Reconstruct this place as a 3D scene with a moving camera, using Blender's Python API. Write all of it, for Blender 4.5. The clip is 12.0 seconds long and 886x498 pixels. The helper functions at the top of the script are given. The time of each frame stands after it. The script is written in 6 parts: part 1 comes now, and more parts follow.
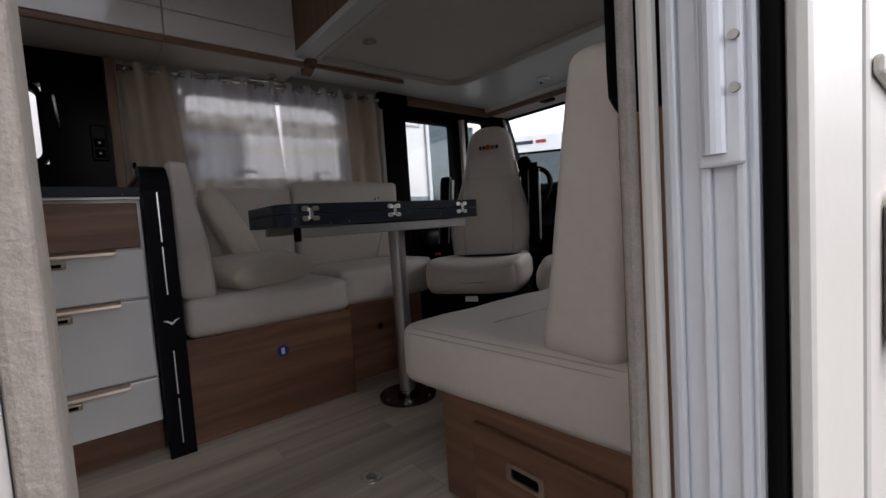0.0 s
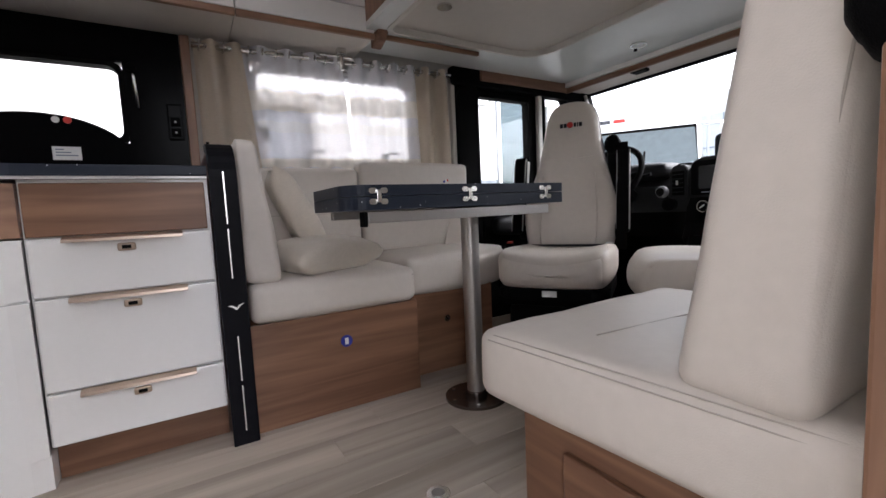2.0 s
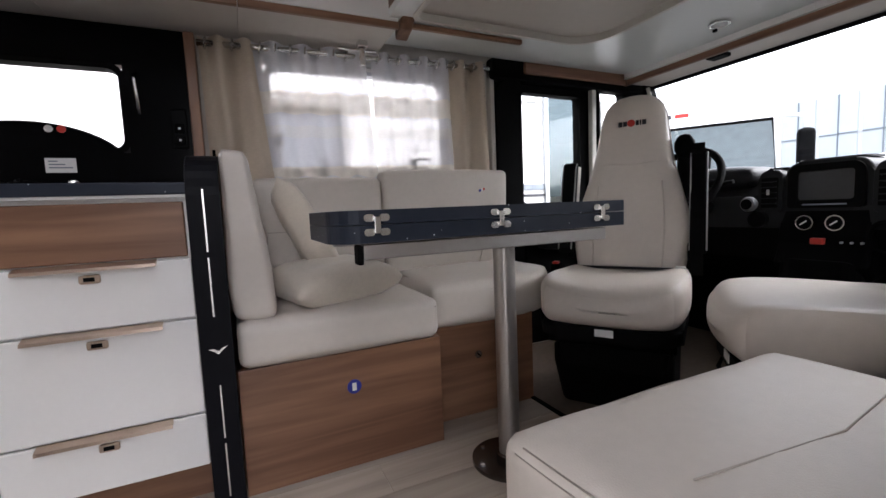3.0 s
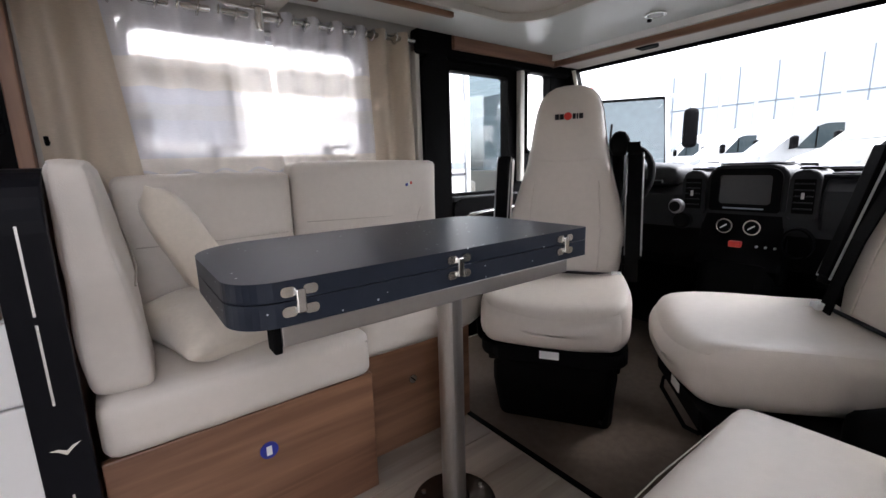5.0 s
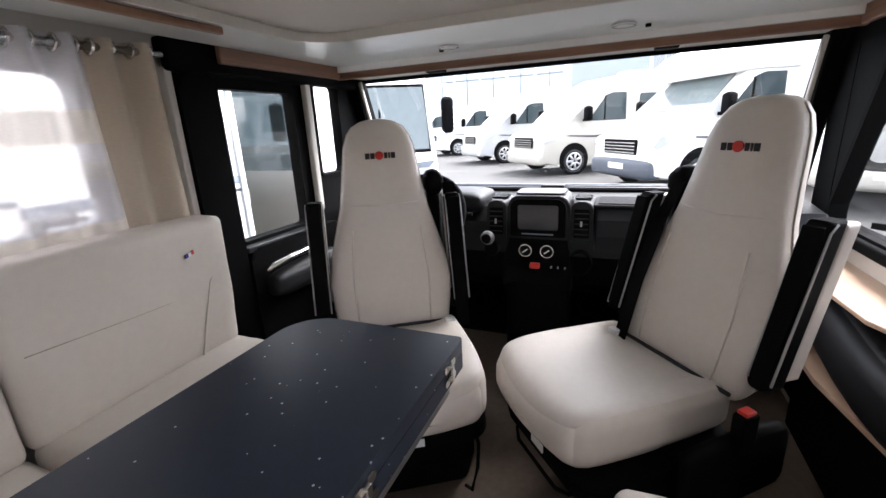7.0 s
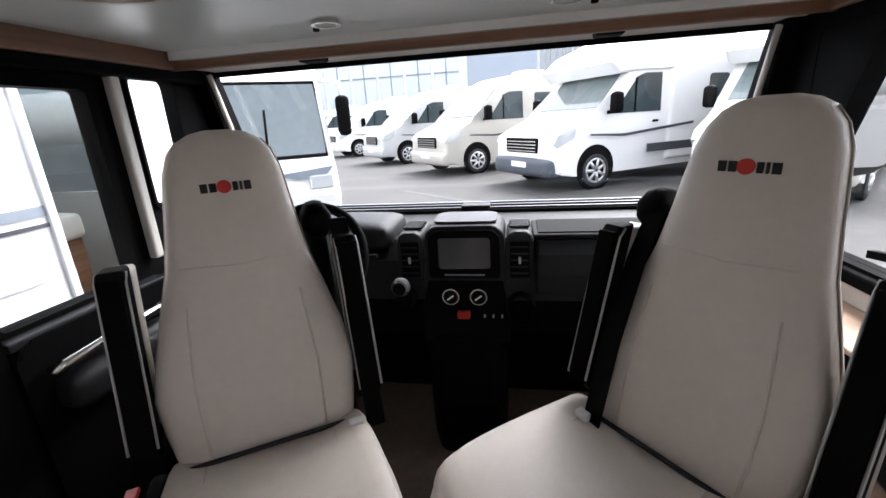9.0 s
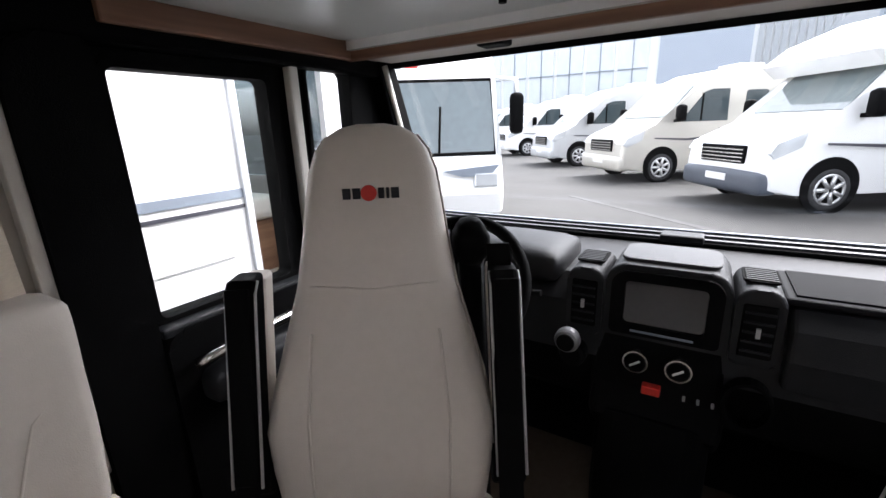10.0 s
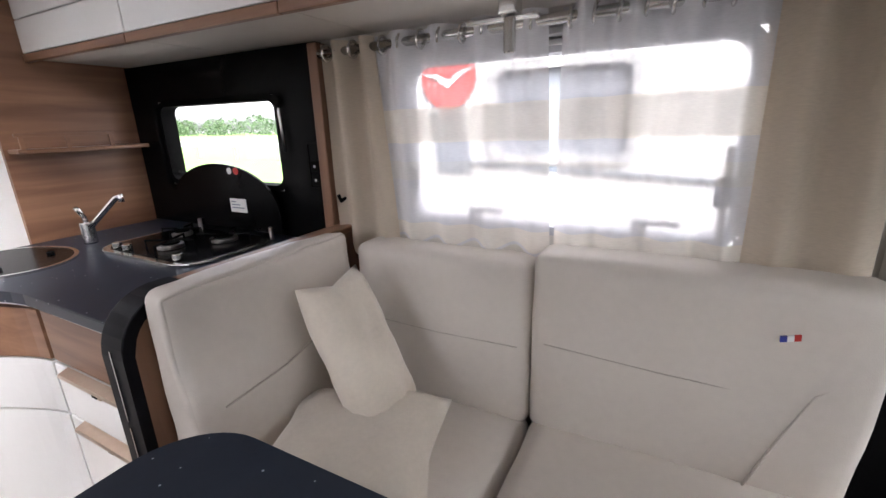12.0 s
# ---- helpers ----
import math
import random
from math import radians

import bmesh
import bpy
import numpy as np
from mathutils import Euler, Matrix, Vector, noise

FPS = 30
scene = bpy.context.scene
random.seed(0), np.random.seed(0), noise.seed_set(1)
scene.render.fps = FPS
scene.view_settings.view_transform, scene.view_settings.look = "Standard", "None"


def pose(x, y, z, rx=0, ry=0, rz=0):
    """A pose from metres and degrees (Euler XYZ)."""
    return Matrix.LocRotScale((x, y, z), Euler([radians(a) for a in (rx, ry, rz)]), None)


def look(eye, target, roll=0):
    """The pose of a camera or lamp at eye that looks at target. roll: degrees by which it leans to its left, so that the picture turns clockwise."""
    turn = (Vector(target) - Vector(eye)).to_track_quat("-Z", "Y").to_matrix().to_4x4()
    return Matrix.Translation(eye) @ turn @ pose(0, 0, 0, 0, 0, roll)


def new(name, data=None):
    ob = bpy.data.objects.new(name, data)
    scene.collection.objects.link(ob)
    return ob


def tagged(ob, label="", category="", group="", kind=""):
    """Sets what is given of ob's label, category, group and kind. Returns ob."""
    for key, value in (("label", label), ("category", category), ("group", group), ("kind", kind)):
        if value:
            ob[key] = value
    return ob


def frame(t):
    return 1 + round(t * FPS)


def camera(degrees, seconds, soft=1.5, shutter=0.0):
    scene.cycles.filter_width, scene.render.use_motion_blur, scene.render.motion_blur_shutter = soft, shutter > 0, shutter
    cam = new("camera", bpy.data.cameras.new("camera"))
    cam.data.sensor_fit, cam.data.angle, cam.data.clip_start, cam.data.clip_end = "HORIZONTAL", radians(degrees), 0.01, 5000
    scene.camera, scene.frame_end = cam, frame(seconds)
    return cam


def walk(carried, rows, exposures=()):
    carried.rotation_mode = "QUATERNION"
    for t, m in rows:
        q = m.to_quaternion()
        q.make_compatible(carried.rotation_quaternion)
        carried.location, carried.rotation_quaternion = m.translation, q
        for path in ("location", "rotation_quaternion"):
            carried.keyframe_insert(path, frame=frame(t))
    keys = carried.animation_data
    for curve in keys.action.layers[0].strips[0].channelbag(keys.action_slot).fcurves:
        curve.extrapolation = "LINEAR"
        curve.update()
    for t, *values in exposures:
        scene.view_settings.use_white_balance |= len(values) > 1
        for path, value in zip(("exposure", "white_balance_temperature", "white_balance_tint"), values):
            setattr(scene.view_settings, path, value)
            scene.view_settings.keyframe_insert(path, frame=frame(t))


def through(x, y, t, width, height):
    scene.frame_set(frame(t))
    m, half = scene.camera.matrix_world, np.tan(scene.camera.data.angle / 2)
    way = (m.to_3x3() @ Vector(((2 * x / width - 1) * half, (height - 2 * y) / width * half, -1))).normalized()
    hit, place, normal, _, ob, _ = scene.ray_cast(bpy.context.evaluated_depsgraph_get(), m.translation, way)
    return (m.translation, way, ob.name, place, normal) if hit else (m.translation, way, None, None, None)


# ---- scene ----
cam = camera(92.3, 12.0)
PATH = [
    (0, (0.318, 0.245, 0.72), (1.586, 1.787, 0.594), -3.8),
    (0.5, (0.395, 0.313, 0.726), (1.448, 2.005, 0.564), -4.2),
    (1, (0.392, 0.367, 0.726), (1.422, 2.073, 0.557), -3.9),
    (1.5, (0.369, 0.403, 0.727), (1.413, 2.099, 0.545), -3.2),
    (2, (0.381, 0.409, 0.727), (1.407, 2.116, 0.544), -2.7),
    (2.5, (0.448, 0.481, 0.72), (1.337, 2.264, 0.543), -2.0),
    (3, (0.584, 0.633, 0.795), (1.42, 2.441, 0.614), -2.5),
    (3.2, (0.591, 0.672, 0.844), (1.432, 2.477, 0.663), -2.3),
    (4.8, (0.625, 0.82, 0.89), (1.623, 2.524, 0.578), -0.7),
    (5, (0.639, 0.876, 0.952), (1.819, 2.446, 0.574), -1.7),
    (5.5, (0.607, 0.913, 1.095), (1.909, 2.379, 0.7), 1.3),
    (6, (0.63, 1.016, 1.107), (1.982, 2.406, 0.618), 0.0),
    (6.5, (0.734, 1.14, 1.19), (2.356, 2.171, 0.635), -1.0),
    (7, (0.746, 1.18, 1.239), (2.516, 1.93, 0.688), -2.9),
    (7.5, (0.756, 1.189, 1.279), (2.623, 1.609, 0.698), -3.2),
    (7.7, (0.796, 1.195, 1.282), (2.677, 1.537, 0.697), -3.0),
    (9.5, (1.416, 1.4, 1.267), (3.297, 1.762, 0.693), -4.0),
    (10, (1.536, 1.462, 1.268), (3.171, 2.473, 0.718), -2.0),
    (10.5, (1.572, 1.493, 1.284), (2.509, 3.167, 0.718), 0.3),
    (11, (1.527, 1.503, 1.281), (1.742, 3.407, 0.708), -2.2),
    (11.5, (1.431, 1.509, 1.272), (1.25, 3.421, 0.712), -1.6),
    (12, (1.409, 1.531, 1.282), (0.512, 3.225, 0.712), -1.5),
]
walk(cam, [(t, look(eye, target, roll)) for t, eye, target, roll in PATH],
     [(0.0, 1.45, 6250, 16), (0.4, 2.2, 6250, 16), (0.9, 2.75, 6250, 16), (3.2, 3.05, 6250, 16), (5.5, 3.4, 6250, 16), (7.6, 3.5, 6250, 16), (9.4, 2.95, 6250, 16),
      (10.2, 2.95, 6250, 16), (11.0, 3.1, 6250, 16), (12.0, 3.6, 6250, 16)])

# ---------------------------------------------------------------- light
world = bpy.data.worlds.new("sky")
scene.world = world
world.use_nodes = True
wn = world.node_tree
sky = wn.nodes.new("ShaderNodeTexSky")
sky.sky_type = "NISHITA"
sky.sun_disc = False
sky.sun_elevation = radians(48)
sky.sun_rotation = radians(120)
sky.air_density, sky.dust_density, sky.ozone_density = 1.0, 4.0, 1.0
hsv = wn.nodes.new("ShaderNodeHueSaturation")
hsv.inputs["Saturation"].default_value = 0.18
wn.links.new(sky.outputs[0], hsv.inputs["Color"])
wn.links.new(hsv.outputs[0], wn.nodes["Background"].inputs["Color"])
wn.nodes["Background"].inputs["Strength"].default_value = 0.15
sun = new("sun", bpy.data.lights.new("sun", "SUN"))
sun.data.energy, sun.data.angle, sun.data.color = 0.5, radians(15), (1.0, 0.96, 0.9)
sun.matrix_world = look((6, -4, 12), (0, 0, 0))

# ---------------------------------------------------------------- materials
def mat(name, col, rough=0.5, metal=0.0, var=0.06, scale=8.0, bump=0.0, bscale=200.0, coat=0.0, stretch=None, spec=0.5, sheen=0.0):
    """A surface with colour variation at two scales and fine relief."""
    m = bpy.data.materials.new(name)
    m.use_nodes = True
    n, l = m.node_tree.nodes, m.node_tree.links
    b = n["Principled BSDF"]
    b.inputs["Roughness"].default_value = rough
    b.inputs["Metallic"].default_value = metal
    b.inputs["Coat Weight"].default_value = coat
    b.inputs["Specular IOR Level"].default_value = spec
    b.inputs["Sheen Weight"].default_value = sheen
    tc = n.new("ShaderNodeTexCoord")
    mp = n.new("ShaderNodeMapping")
    if stretch:
        mp.inputs["Scale"].default_value = stretch
    l.new(tc.outputs["Object"], mp.inputs["Vector"])
    t1 = n.new("ShaderNodeTexNoise")
    t1.inputs["Scale"].default_value = scale
    t1.inputs["Detail"].default_value = 5
    l.new(mp.outputs[0], t1.inputs["Vector"])
    t2 = n.new("ShaderNodeTexNoise")
    t2.inputs["Scale"].default_value = scale * 9
    t2.inputs["Detail"].default_value = 3
    l.new(mp.outputs[0], t2.inputs["Vector"])
    ad = n.new("ShaderNodeMath")
    ad.operation = "ADD"
    l.new(t1.outputs["Fac"], ad.inputs[0])
    l.new(t2.outputs["Fac"], ad.inputs[1])
    rp = n.new("ShaderNodeMapRange")
    rp.inputs["From Min"].default_value, rp.inputs["From Max"].default_value = 0.6, 1.4
    rp.inputs["To Min"].default_value, rp.inputs["To Max"].default_value = 1 - var, 1 + var
    l.new(ad.outputs[0], rp.inputs["Value"])
    oi = n.new("ShaderNodeObjectInfo")
    rr = n.new("ShaderNodeMapRange")
    rr.inputs["To Min"].default_value, rr.inputs["To Max"].default_value = 1 - var * 0.5, 1 + var * 0.5
    l.new(oi.outputs["Random"], rr.inputs["Value"])
    mu = n.new("ShaderNodeMath")
    mu.operation = "MULTIPLY"
    l.new(rp.outputs[0], mu.inputs[0])
    l.new(rr.outputs[0], mu.inputs[1])
    vm = n.new("ShaderNodeVectorMath")
    vm.operation = "SCALE"
    vm.inputs[0].default_value = col
    l.new(mu.outputs[0], vm.inputs["Scale"])
    l.new(vm.outputs[0], b.inputs["Base Color"])
    if bump:
        t3 = n.new("ShaderNodeTexNoise")
        t3.inputs["Scale"].default_value = bscale
        t3.inputs["Detail"].default_value = 2
        l.new(mp.outputs[0], t3.inputs["Vector"])
        bp = n.new("ShaderNodeBump")
        bp.inputs["Strength"].default_value = bump
        bp.inputs["Distance"].default_value = 0.002
        l.new(t3.outputs["Fac"], bp.inputs["Height"])
        l.new(bp.outputs[0], b.inputs["Normal"])
    return m


def wood(name, dark, light, along, rough=0.42, scale=1.0, island=False):
    """Straight-grained wood decor; along: the axis of the grain."""
    m = bpy.data.materials.new(name)
    m.use_nodes = True
    n, l = m.node_tree.nodes, m.node_tree.links
    b = n["Principled BSDF"]
    b.inputs["Roughness"].default_value = rough
    tc = n.new("ShaderNodeTexCoord")
    off = n.new("ShaderNodeVectorMath")
    off.operation = "ADD"
    oi = n.new("ShaderNodeObjectInfo")
    sc = n.new("ShaderNodeMath")
    sc.operation = "MULTIPLY"
    sc.inputs[1].default_value = 37.0
    l.new(oi.outputs["Random"], sc.inputs[0])
    l.new(tc.outputs["Object"], off.inputs[0])
    l.new(sc.outputs[0], off.inputs[1])
    mp = n.new("ShaderNodeMapping")
    s = [26.0 * scale] * 3
    s["xyz".index(along)] = 1.6 * scale
    mp.inputs["Scale"].default_value = s
    l.new(off.outputs[0], mp.inputs["Vector"])
    t1 = n.new("ShaderNodeTexNoise")
    t1.inputs["Scale"].default_value = 1.0
    t1.inputs["Detail"].default_value = 6
    t1.inputs["Distortion"].default_value = 0.6
    l.new(mp.outputs[0], t1.inputs["Vector"])
    t2 = n.new("ShaderNodeTexNoise")
    t2.inputs["Scale"].default_value = 0.18
    t2.inputs["Detail"].default_value = 2
    l.new(mp.outputs[0], t2.inputs["Vector"])
    mx = n.new("ShaderNodeMath")
    mx.operation = "ADD"
    l.new(t1.outputs["Fac"], mx.inputs[0])
    l.new(t2.outputs["Fac"], mx.inputs[1])
    rp = n.new("ShaderNodeValToRGB")
    rp.color_ramp.elements[0].position, rp.color_ramp.elements[0].color = 0.38, (*dark, 1)
    rp.color_ramp.elements[1].position, rp.color_ramp.elements[1].color = 0.64, (*light, 1)
    hf = n.new("ShaderNodeMath")
    hf.operation = "MULTIPLY"
    hf.inputs[1].default_value = 0.5
    l.new(mx.outputs[0], hf.inputs[0])
    l.new(hf.outputs[0], rp.inputs["Fac"])
    hs = n.new("ShaderNodeHueSaturation")
    rv = n.new("ShaderNodeMapRange")
    rv.inputs["To Min"].default_value, rv.inputs["To Max"].default_value = (0.8, 1.15) if island else (0.96, 1.04)
    l.new(oi.outputs["Random"], rv.inputs["Value"])
    l.new(rv.outputs[0], hs.inputs["Value"])
    l.new(rp.outputs[0], hs.inputs["Color"])
    l.new(hs.outputs[0], b.inputs["Base Color"])
    bp = n.new("ShaderNodeBump")
    bp.inputs["Strength"].default_value = 0.12
    bp.inputs["Distance"].default_value = 0.001
    l.new(t1.outputs["Fac"], bp.inputs["Height"])
    l.new(bp.outputs[0], b.inputs["Normal"])
    return m


def speckled(name, base, fleck, rough):
    m = mat(name, base, rough, var=0.1, scale=5, spec=0.18)
    n, l = m.node_tree.nodes, m.node_tree.links
    b = n["Principled BSDF"]
    src = b.inputs["Base Color"].links[0].from_socket
    tc = n.new("ShaderNodeTexCoord")
    vo = n.new("ShaderNodeTexVoronoi")
    vo.inputs["Scale"].default_value = 46
    l.new(tc.outputs["Object"], vo.inputs["Vector"])
    lt = n.new("ShaderNodeMath")
    lt.operation = "LESS_THAN"
    lt.inputs[1].default_value = 0.09
    l.new(vo.outputs["Distance"], lt.inputs[0])
    sp = n.new("ShaderNodeSeparateColor")
    l.new(vo.outputs["Color"], sp.inputs[0])
    gt = n.new("ShaderNodeMath")
    gt.operation = "GREATER_THAN"
    gt.inputs[1].default_value = 0.6
    l.new(sp.outputs[0], gt.inputs[0])
    an = n.new("ShaderNodeMath")
    an.operation = "MULTIPLY"
    l.new(lt.outputs[0], an.inputs[0])
    l.new(gt.outputs[0], an.inputs[1])
    mx = n.new("ShaderNodeMix")
    mx.data_type = "RGBA"
    l.new(an.outputs[0], mx.inputs["Factor"])
    l.new(src, mx.inputs["A"])
    mx.inputs["B"].default_value = (*fleck, 1)
    l.new(mx.outputs["Result"], b.inputs["Base Color"])
    return m


def glass(name, tint=(1, 1, 1), gloss=0.08):
    m = bpy.data.materials.new(name)
    m.use_nodes = True
    n, l = m.node_tree.nodes, m.node_tree.links
    n.remove(n["Principled BSDF"])
    tr = n.new("ShaderNodeBsdfTransparent")
    tr.inputs[0].default_value = (*tint, 1)
    gl = n.new("ShaderNodeBsdfGlossy")
    gl.inputs["Roughness"].default_value = 0.02
    lw = n.new("ShaderNodeLayerWeight")
    lw.inputs["Blend"].default_value = 0.5
    pw = n.new("ShaderNodeMath")
    pw.operation = "POWER"
    pw.inputs[1].default_value = 4.0
    l.new(lw.outputs["Facing"], pw.inputs[0])
    fr = n.new("ShaderNodeMath")
    fr.operation = "MULTIPLY_ADD"
    fr.inputs[1].default_value, fr.inputs[2].default_value = 0.45, gloss * 0.35
    l.new(pw.outputs[0], fr.inputs[0])
    mx = n.new("ShaderNodeMixShader")
    l.new(fr.outputs[0], mx.inputs[0])
    l.new(tr.outputs[0], mx.inputs[1])
    l.new(gl.outputs[0], mx.inputs[2])
    l.new(mx.outputs[0], n["Material Output"].inputs[0])
    return m


def cloth(name, col, through, thin):
    """Curtain cloth; through: share of light scattered through, thin: share of open mesh."""
    m = bpy.data.materials.new(name)
    m.use_nodes = True
    n, l = m.node_tree.nodes, m.node_tree.links
    n.remove(n["Principled BSDF"])
    tc = n.new("ShaderNodeTexCoord")
    mp = n.new("ShaderNodeMapping")
    mp.inputs["Scale"].default_value = (60, 60, 500)
    l.new(tc.outputs["Object"], mp.inputs["Vector"])
    t = n.new("ShaderNodeTexNoise")
    t.inputs["Scale"].default_value = 1.0
    l.new(mp.outputs[0], t.inputs["Vector"])
    rp = n.new("ShaderNodeMapRange")
    rp.inputs["To Min"].default_value, rp.inputs["To Max"].default_value = 0.86, 1.08
    l.new(t.outputs["Fac"], rp.inputs["Value"])
    vm = n.new("ShaderNodeVectorMath")
    vm.operation = "SCALE"
    vm.inputs[0].default_value = col
    l.new(rp.outputs[0], vm.inputs["Scale"])
    df, tl, tr = n.new("ShaderNodeBsdfDiffuse"), n.new("ShaderNodeBsdfTranslucent"), n.new("ShaderNodeBsdfTransparent")
    l.new(vm.outputs[0], df.inputs[0])
    l.new(vm.outputs[0], tl.inputs[0])
    m1, m2 = n.new("ShaderNodeMixShader"), n.new("ShaderNodeMixShader")
    m1.inputs[0].default_value = through
    m2.inputs[0].default_value = thin
    l.new(df.outputs[0], m1.inputs[1])
    l.new(tl.outputs[0], m1.inputs[2])
    l.new(m1.outputs[0], m2.inputs[1])
    l.new(tr.outputs[0], m2.inputs[2])
    l.new(m2.outputs[0], n["Material Output"].inputs[0])
    return m


LEATHER = mat("cream leatherette", (0.60, 0.545, 0.485), 0.46, var=0.04, scale=5, bump=0.25, bscale=420)
FABRIC = mat("beige cushion fabric", (0.62, 0.55, 0.46), 0.9, var=0.06, scale=10, bump=0.4, bscale=700, sheen=0.3)
STITCH = mat("seam thread", (0.44, 0.395, 0.34), 0.8)
WOODX = wood("walnut decor along the van", (0.135, 0.062, 0.034), (0.285, 0.152, 0.088), "x")
WOODZ = wood("walnut decor upright", (0.135, 0.062, 0.034), (0.285, 0.152, 0.088), "z")
WOODY = wood("walnut decor across", (0.135, 0.062, 0.034), (0.285, 0.152, 0.088), "y")
WOODL = wood("light shelf wood", (0.40, 0.27, 0.18), (0.56, 0.40, 0.29), "x")
PLANK = wood("pale oak vinyl", (0.30, 0.25, 0.20), (0.52, 0.45, 0.375), "x", 0.5, 0.7, island=True)
LACQ = mat("white gloss lacquer", (0.80, 0.79, 0.77), 0.16, var=0.015, coat=0.4)
BEIGEWALL = mat("pale wall lining", (0.60, 0.57, 0.52), 0.7, var=0.03, scale=4, bump=0.1)
CEIL = mat("padded ceiling lining", (0.55, 0.51, 0.46), 0.75, var=0.03, scale=3, bump=0.15, bscale=300)
CEILG = mat("pale grey ceiling panel", (0.62, 0.64, 0.62), 0.32, var=0.02, scale=3)
BLACKGL = mat("black gloss panel", (0.003, 0.003, 0.0034), 0.2, var=0.1, spec=0.04)
NAVY = mat("anthracite edge lacquer", (0.007, 0.007, 0.009), 0.4, var=0.1, spec=0.06)
TABLETOP = speckled("anthracite laminate with pale flecks", (0.020, 0.025, 0.037), (0.45, 0.47, 0.5), 0.38)
PLASTIC = mat("black grained plastic", (0.0028, 0.0028, 0.003), 0.62, var=0.15, scale=10, bump=0.3, bscale=500, spec=0.04)
PLASTIC2 = mat("charcoal dashboard plastic", (0.0105, 0.011, 0.0125), 0.5, var=0.12, scale=8, bump=0.3, bscale=450, spec=0.2)
GREYP = mat("light grey plastic", (0.45, 0.45, 0.44), 0.4)
CHROME = mat("brushed chrome", (0.70, 0.69, 0.67), 0.22, 1.0, var=0.03)
STEEL = mat("satin steel", (0.42, 0.40, 0.38), 0.38, 1.0, var=0.05)
DARKSTEEL = mat("dark polished steel", (0.14, 0.12, 0.11), 0.25, 1.0, var=0.08)
BRONZE = mat("bronze handle", (0.48, 0.38, 0.30), 0.35, 0.9, var=0.05)
ALU = mat("white coated aluminium", (0.62, 0.63, 0.65), 0.35, 0.2, var=0.03)
CREAMP = mat("cream door plastic", (0.57, 0.545, 0.495), 0.42, var=0.03)
PILE = mat("grey pile seal", (0.22, 0.195, 0.17), 0.95, var=0.2, scale=60, bump=0.6, bscale=300)
RUBBER = mat("black rubber", (0.004, 0.004, 0.004), 0.75, spec=0.04)
CARPET = mat("brown loop carpet", (0.125, 0.094, 0.07), 0.97, var=0.22, scale=40, bump=0.8, bscale=500)
RED = mat("red plastic", (0.55, 0.03, 0.02), 0.4)
REDLOGO = mat("red embroidery", (0.50, 0.03, 0.02), 0.7)
BLUE = mat("dark blue sticker", (0.02, 0.03, 0.25), 0.4)
WHITE = mat("white print", (0.75, 0.75, 0.74), 0.6)
BLACKT = mat("black embroidery", (0.015, 0.015, 0.018), 0.8)
PAINT = mat("white vehicle paint", (0.78, 0.78, 0.77), 0.25, var=0.02, scale=1.5, coat=0.5)
GOLD = mat("champagne vehicle paint", (0.50, 0.48, 0.43), 0.3, 0.3, var=0.02, coat=0.5)
SILVER = mat("silver vehicle paint", (0.55, 0.56, 0.57), 0.3, 0.3, var=0.02, coat=0.5)
GREYST = mat("grey stripe film", (0.20, 0.23, 0.27), 0.4)
DARKST = mat("dark stripe film", (0.05, 0.05, 0.06), 0.4)
CARGLASS = mat("dark tinted car glass", (0.045, 0.06, 0.065), 0.06, var=0.1, spec=0.35)
# pale, uneven base colour stands in for sky mirrored in the vans' windscreens
SCREENGL = mat("windscreen with painted pale reflection", (0.15, 0.18, 0.18), 0.06, var=0.25, scale=1.5, spec=0.8)
TYRE = mat("tyre rubber", (0.02, 0.02, 0.021), 0.85, var=0.2)
ALLOY = mat("alloy wheel", (0.55, 0.55, 0.55), 0.35, 0.7)
LAMPGL = mat("headlamp lens", (0.55, 0.57, 0.58), 0.08, 0.3, var=0.1)
ASPHALT = mat("asphalt", (0.052, 0.050, 0.047), 0.92, var=0.22, scale=0.7, bump=0.6, bscale=60)
GRASS = mat("mown grass", (0.10, 0.19, 0.035), 0.95, var=0.3, scale=1.2, bump=0.8, bscale=30)
LEAF = mat("far tree leaves", (0.045, 0.085, 0.03), 0.9, var=0.4, scale=0.5)
SHED = mat("ribbed grey cladding", (0.34, 0.36, 0.38), 0.5, var=0.06, scale=0.4)
BGLASS = mat("building glass", (0.52, 0.56, 0.60), 0.1, var=0.1, scale=0.2, spec=0.8)
CLEAR = glass("clear glass")
TINT = glass("lightly tinted glass", (0.925, 0.94, 0.94))
SMOKED = glass("smoked acrylic", (0.34, 0.38, 0.39))
TEALGL = mat("teal windscreen glass", (0.045, 0.075, 0.08), 0.05, var=0.2, scale=1.2, spec=1.0, coat=1.0)
CURTAIN = cloth("beige curtain cloth", (0.66, 0.57, 0.46), 0.3, 0.0)
SHEER = cloth("white sheer voile", (0.86, 0.85, 0.88), 0.08, 0.31)
BAND = cloth("beige woven band", (0.78, 0.73, 0.66), 0.16, 0.12)
SLUB = cloth("loosely woven voile strip", (0.82, 0.80, 0.78), 0.10, 0.26)
PAPER = cloth("printed paper", (0.80, 0.82, 0.86), 0.35, 0.0)


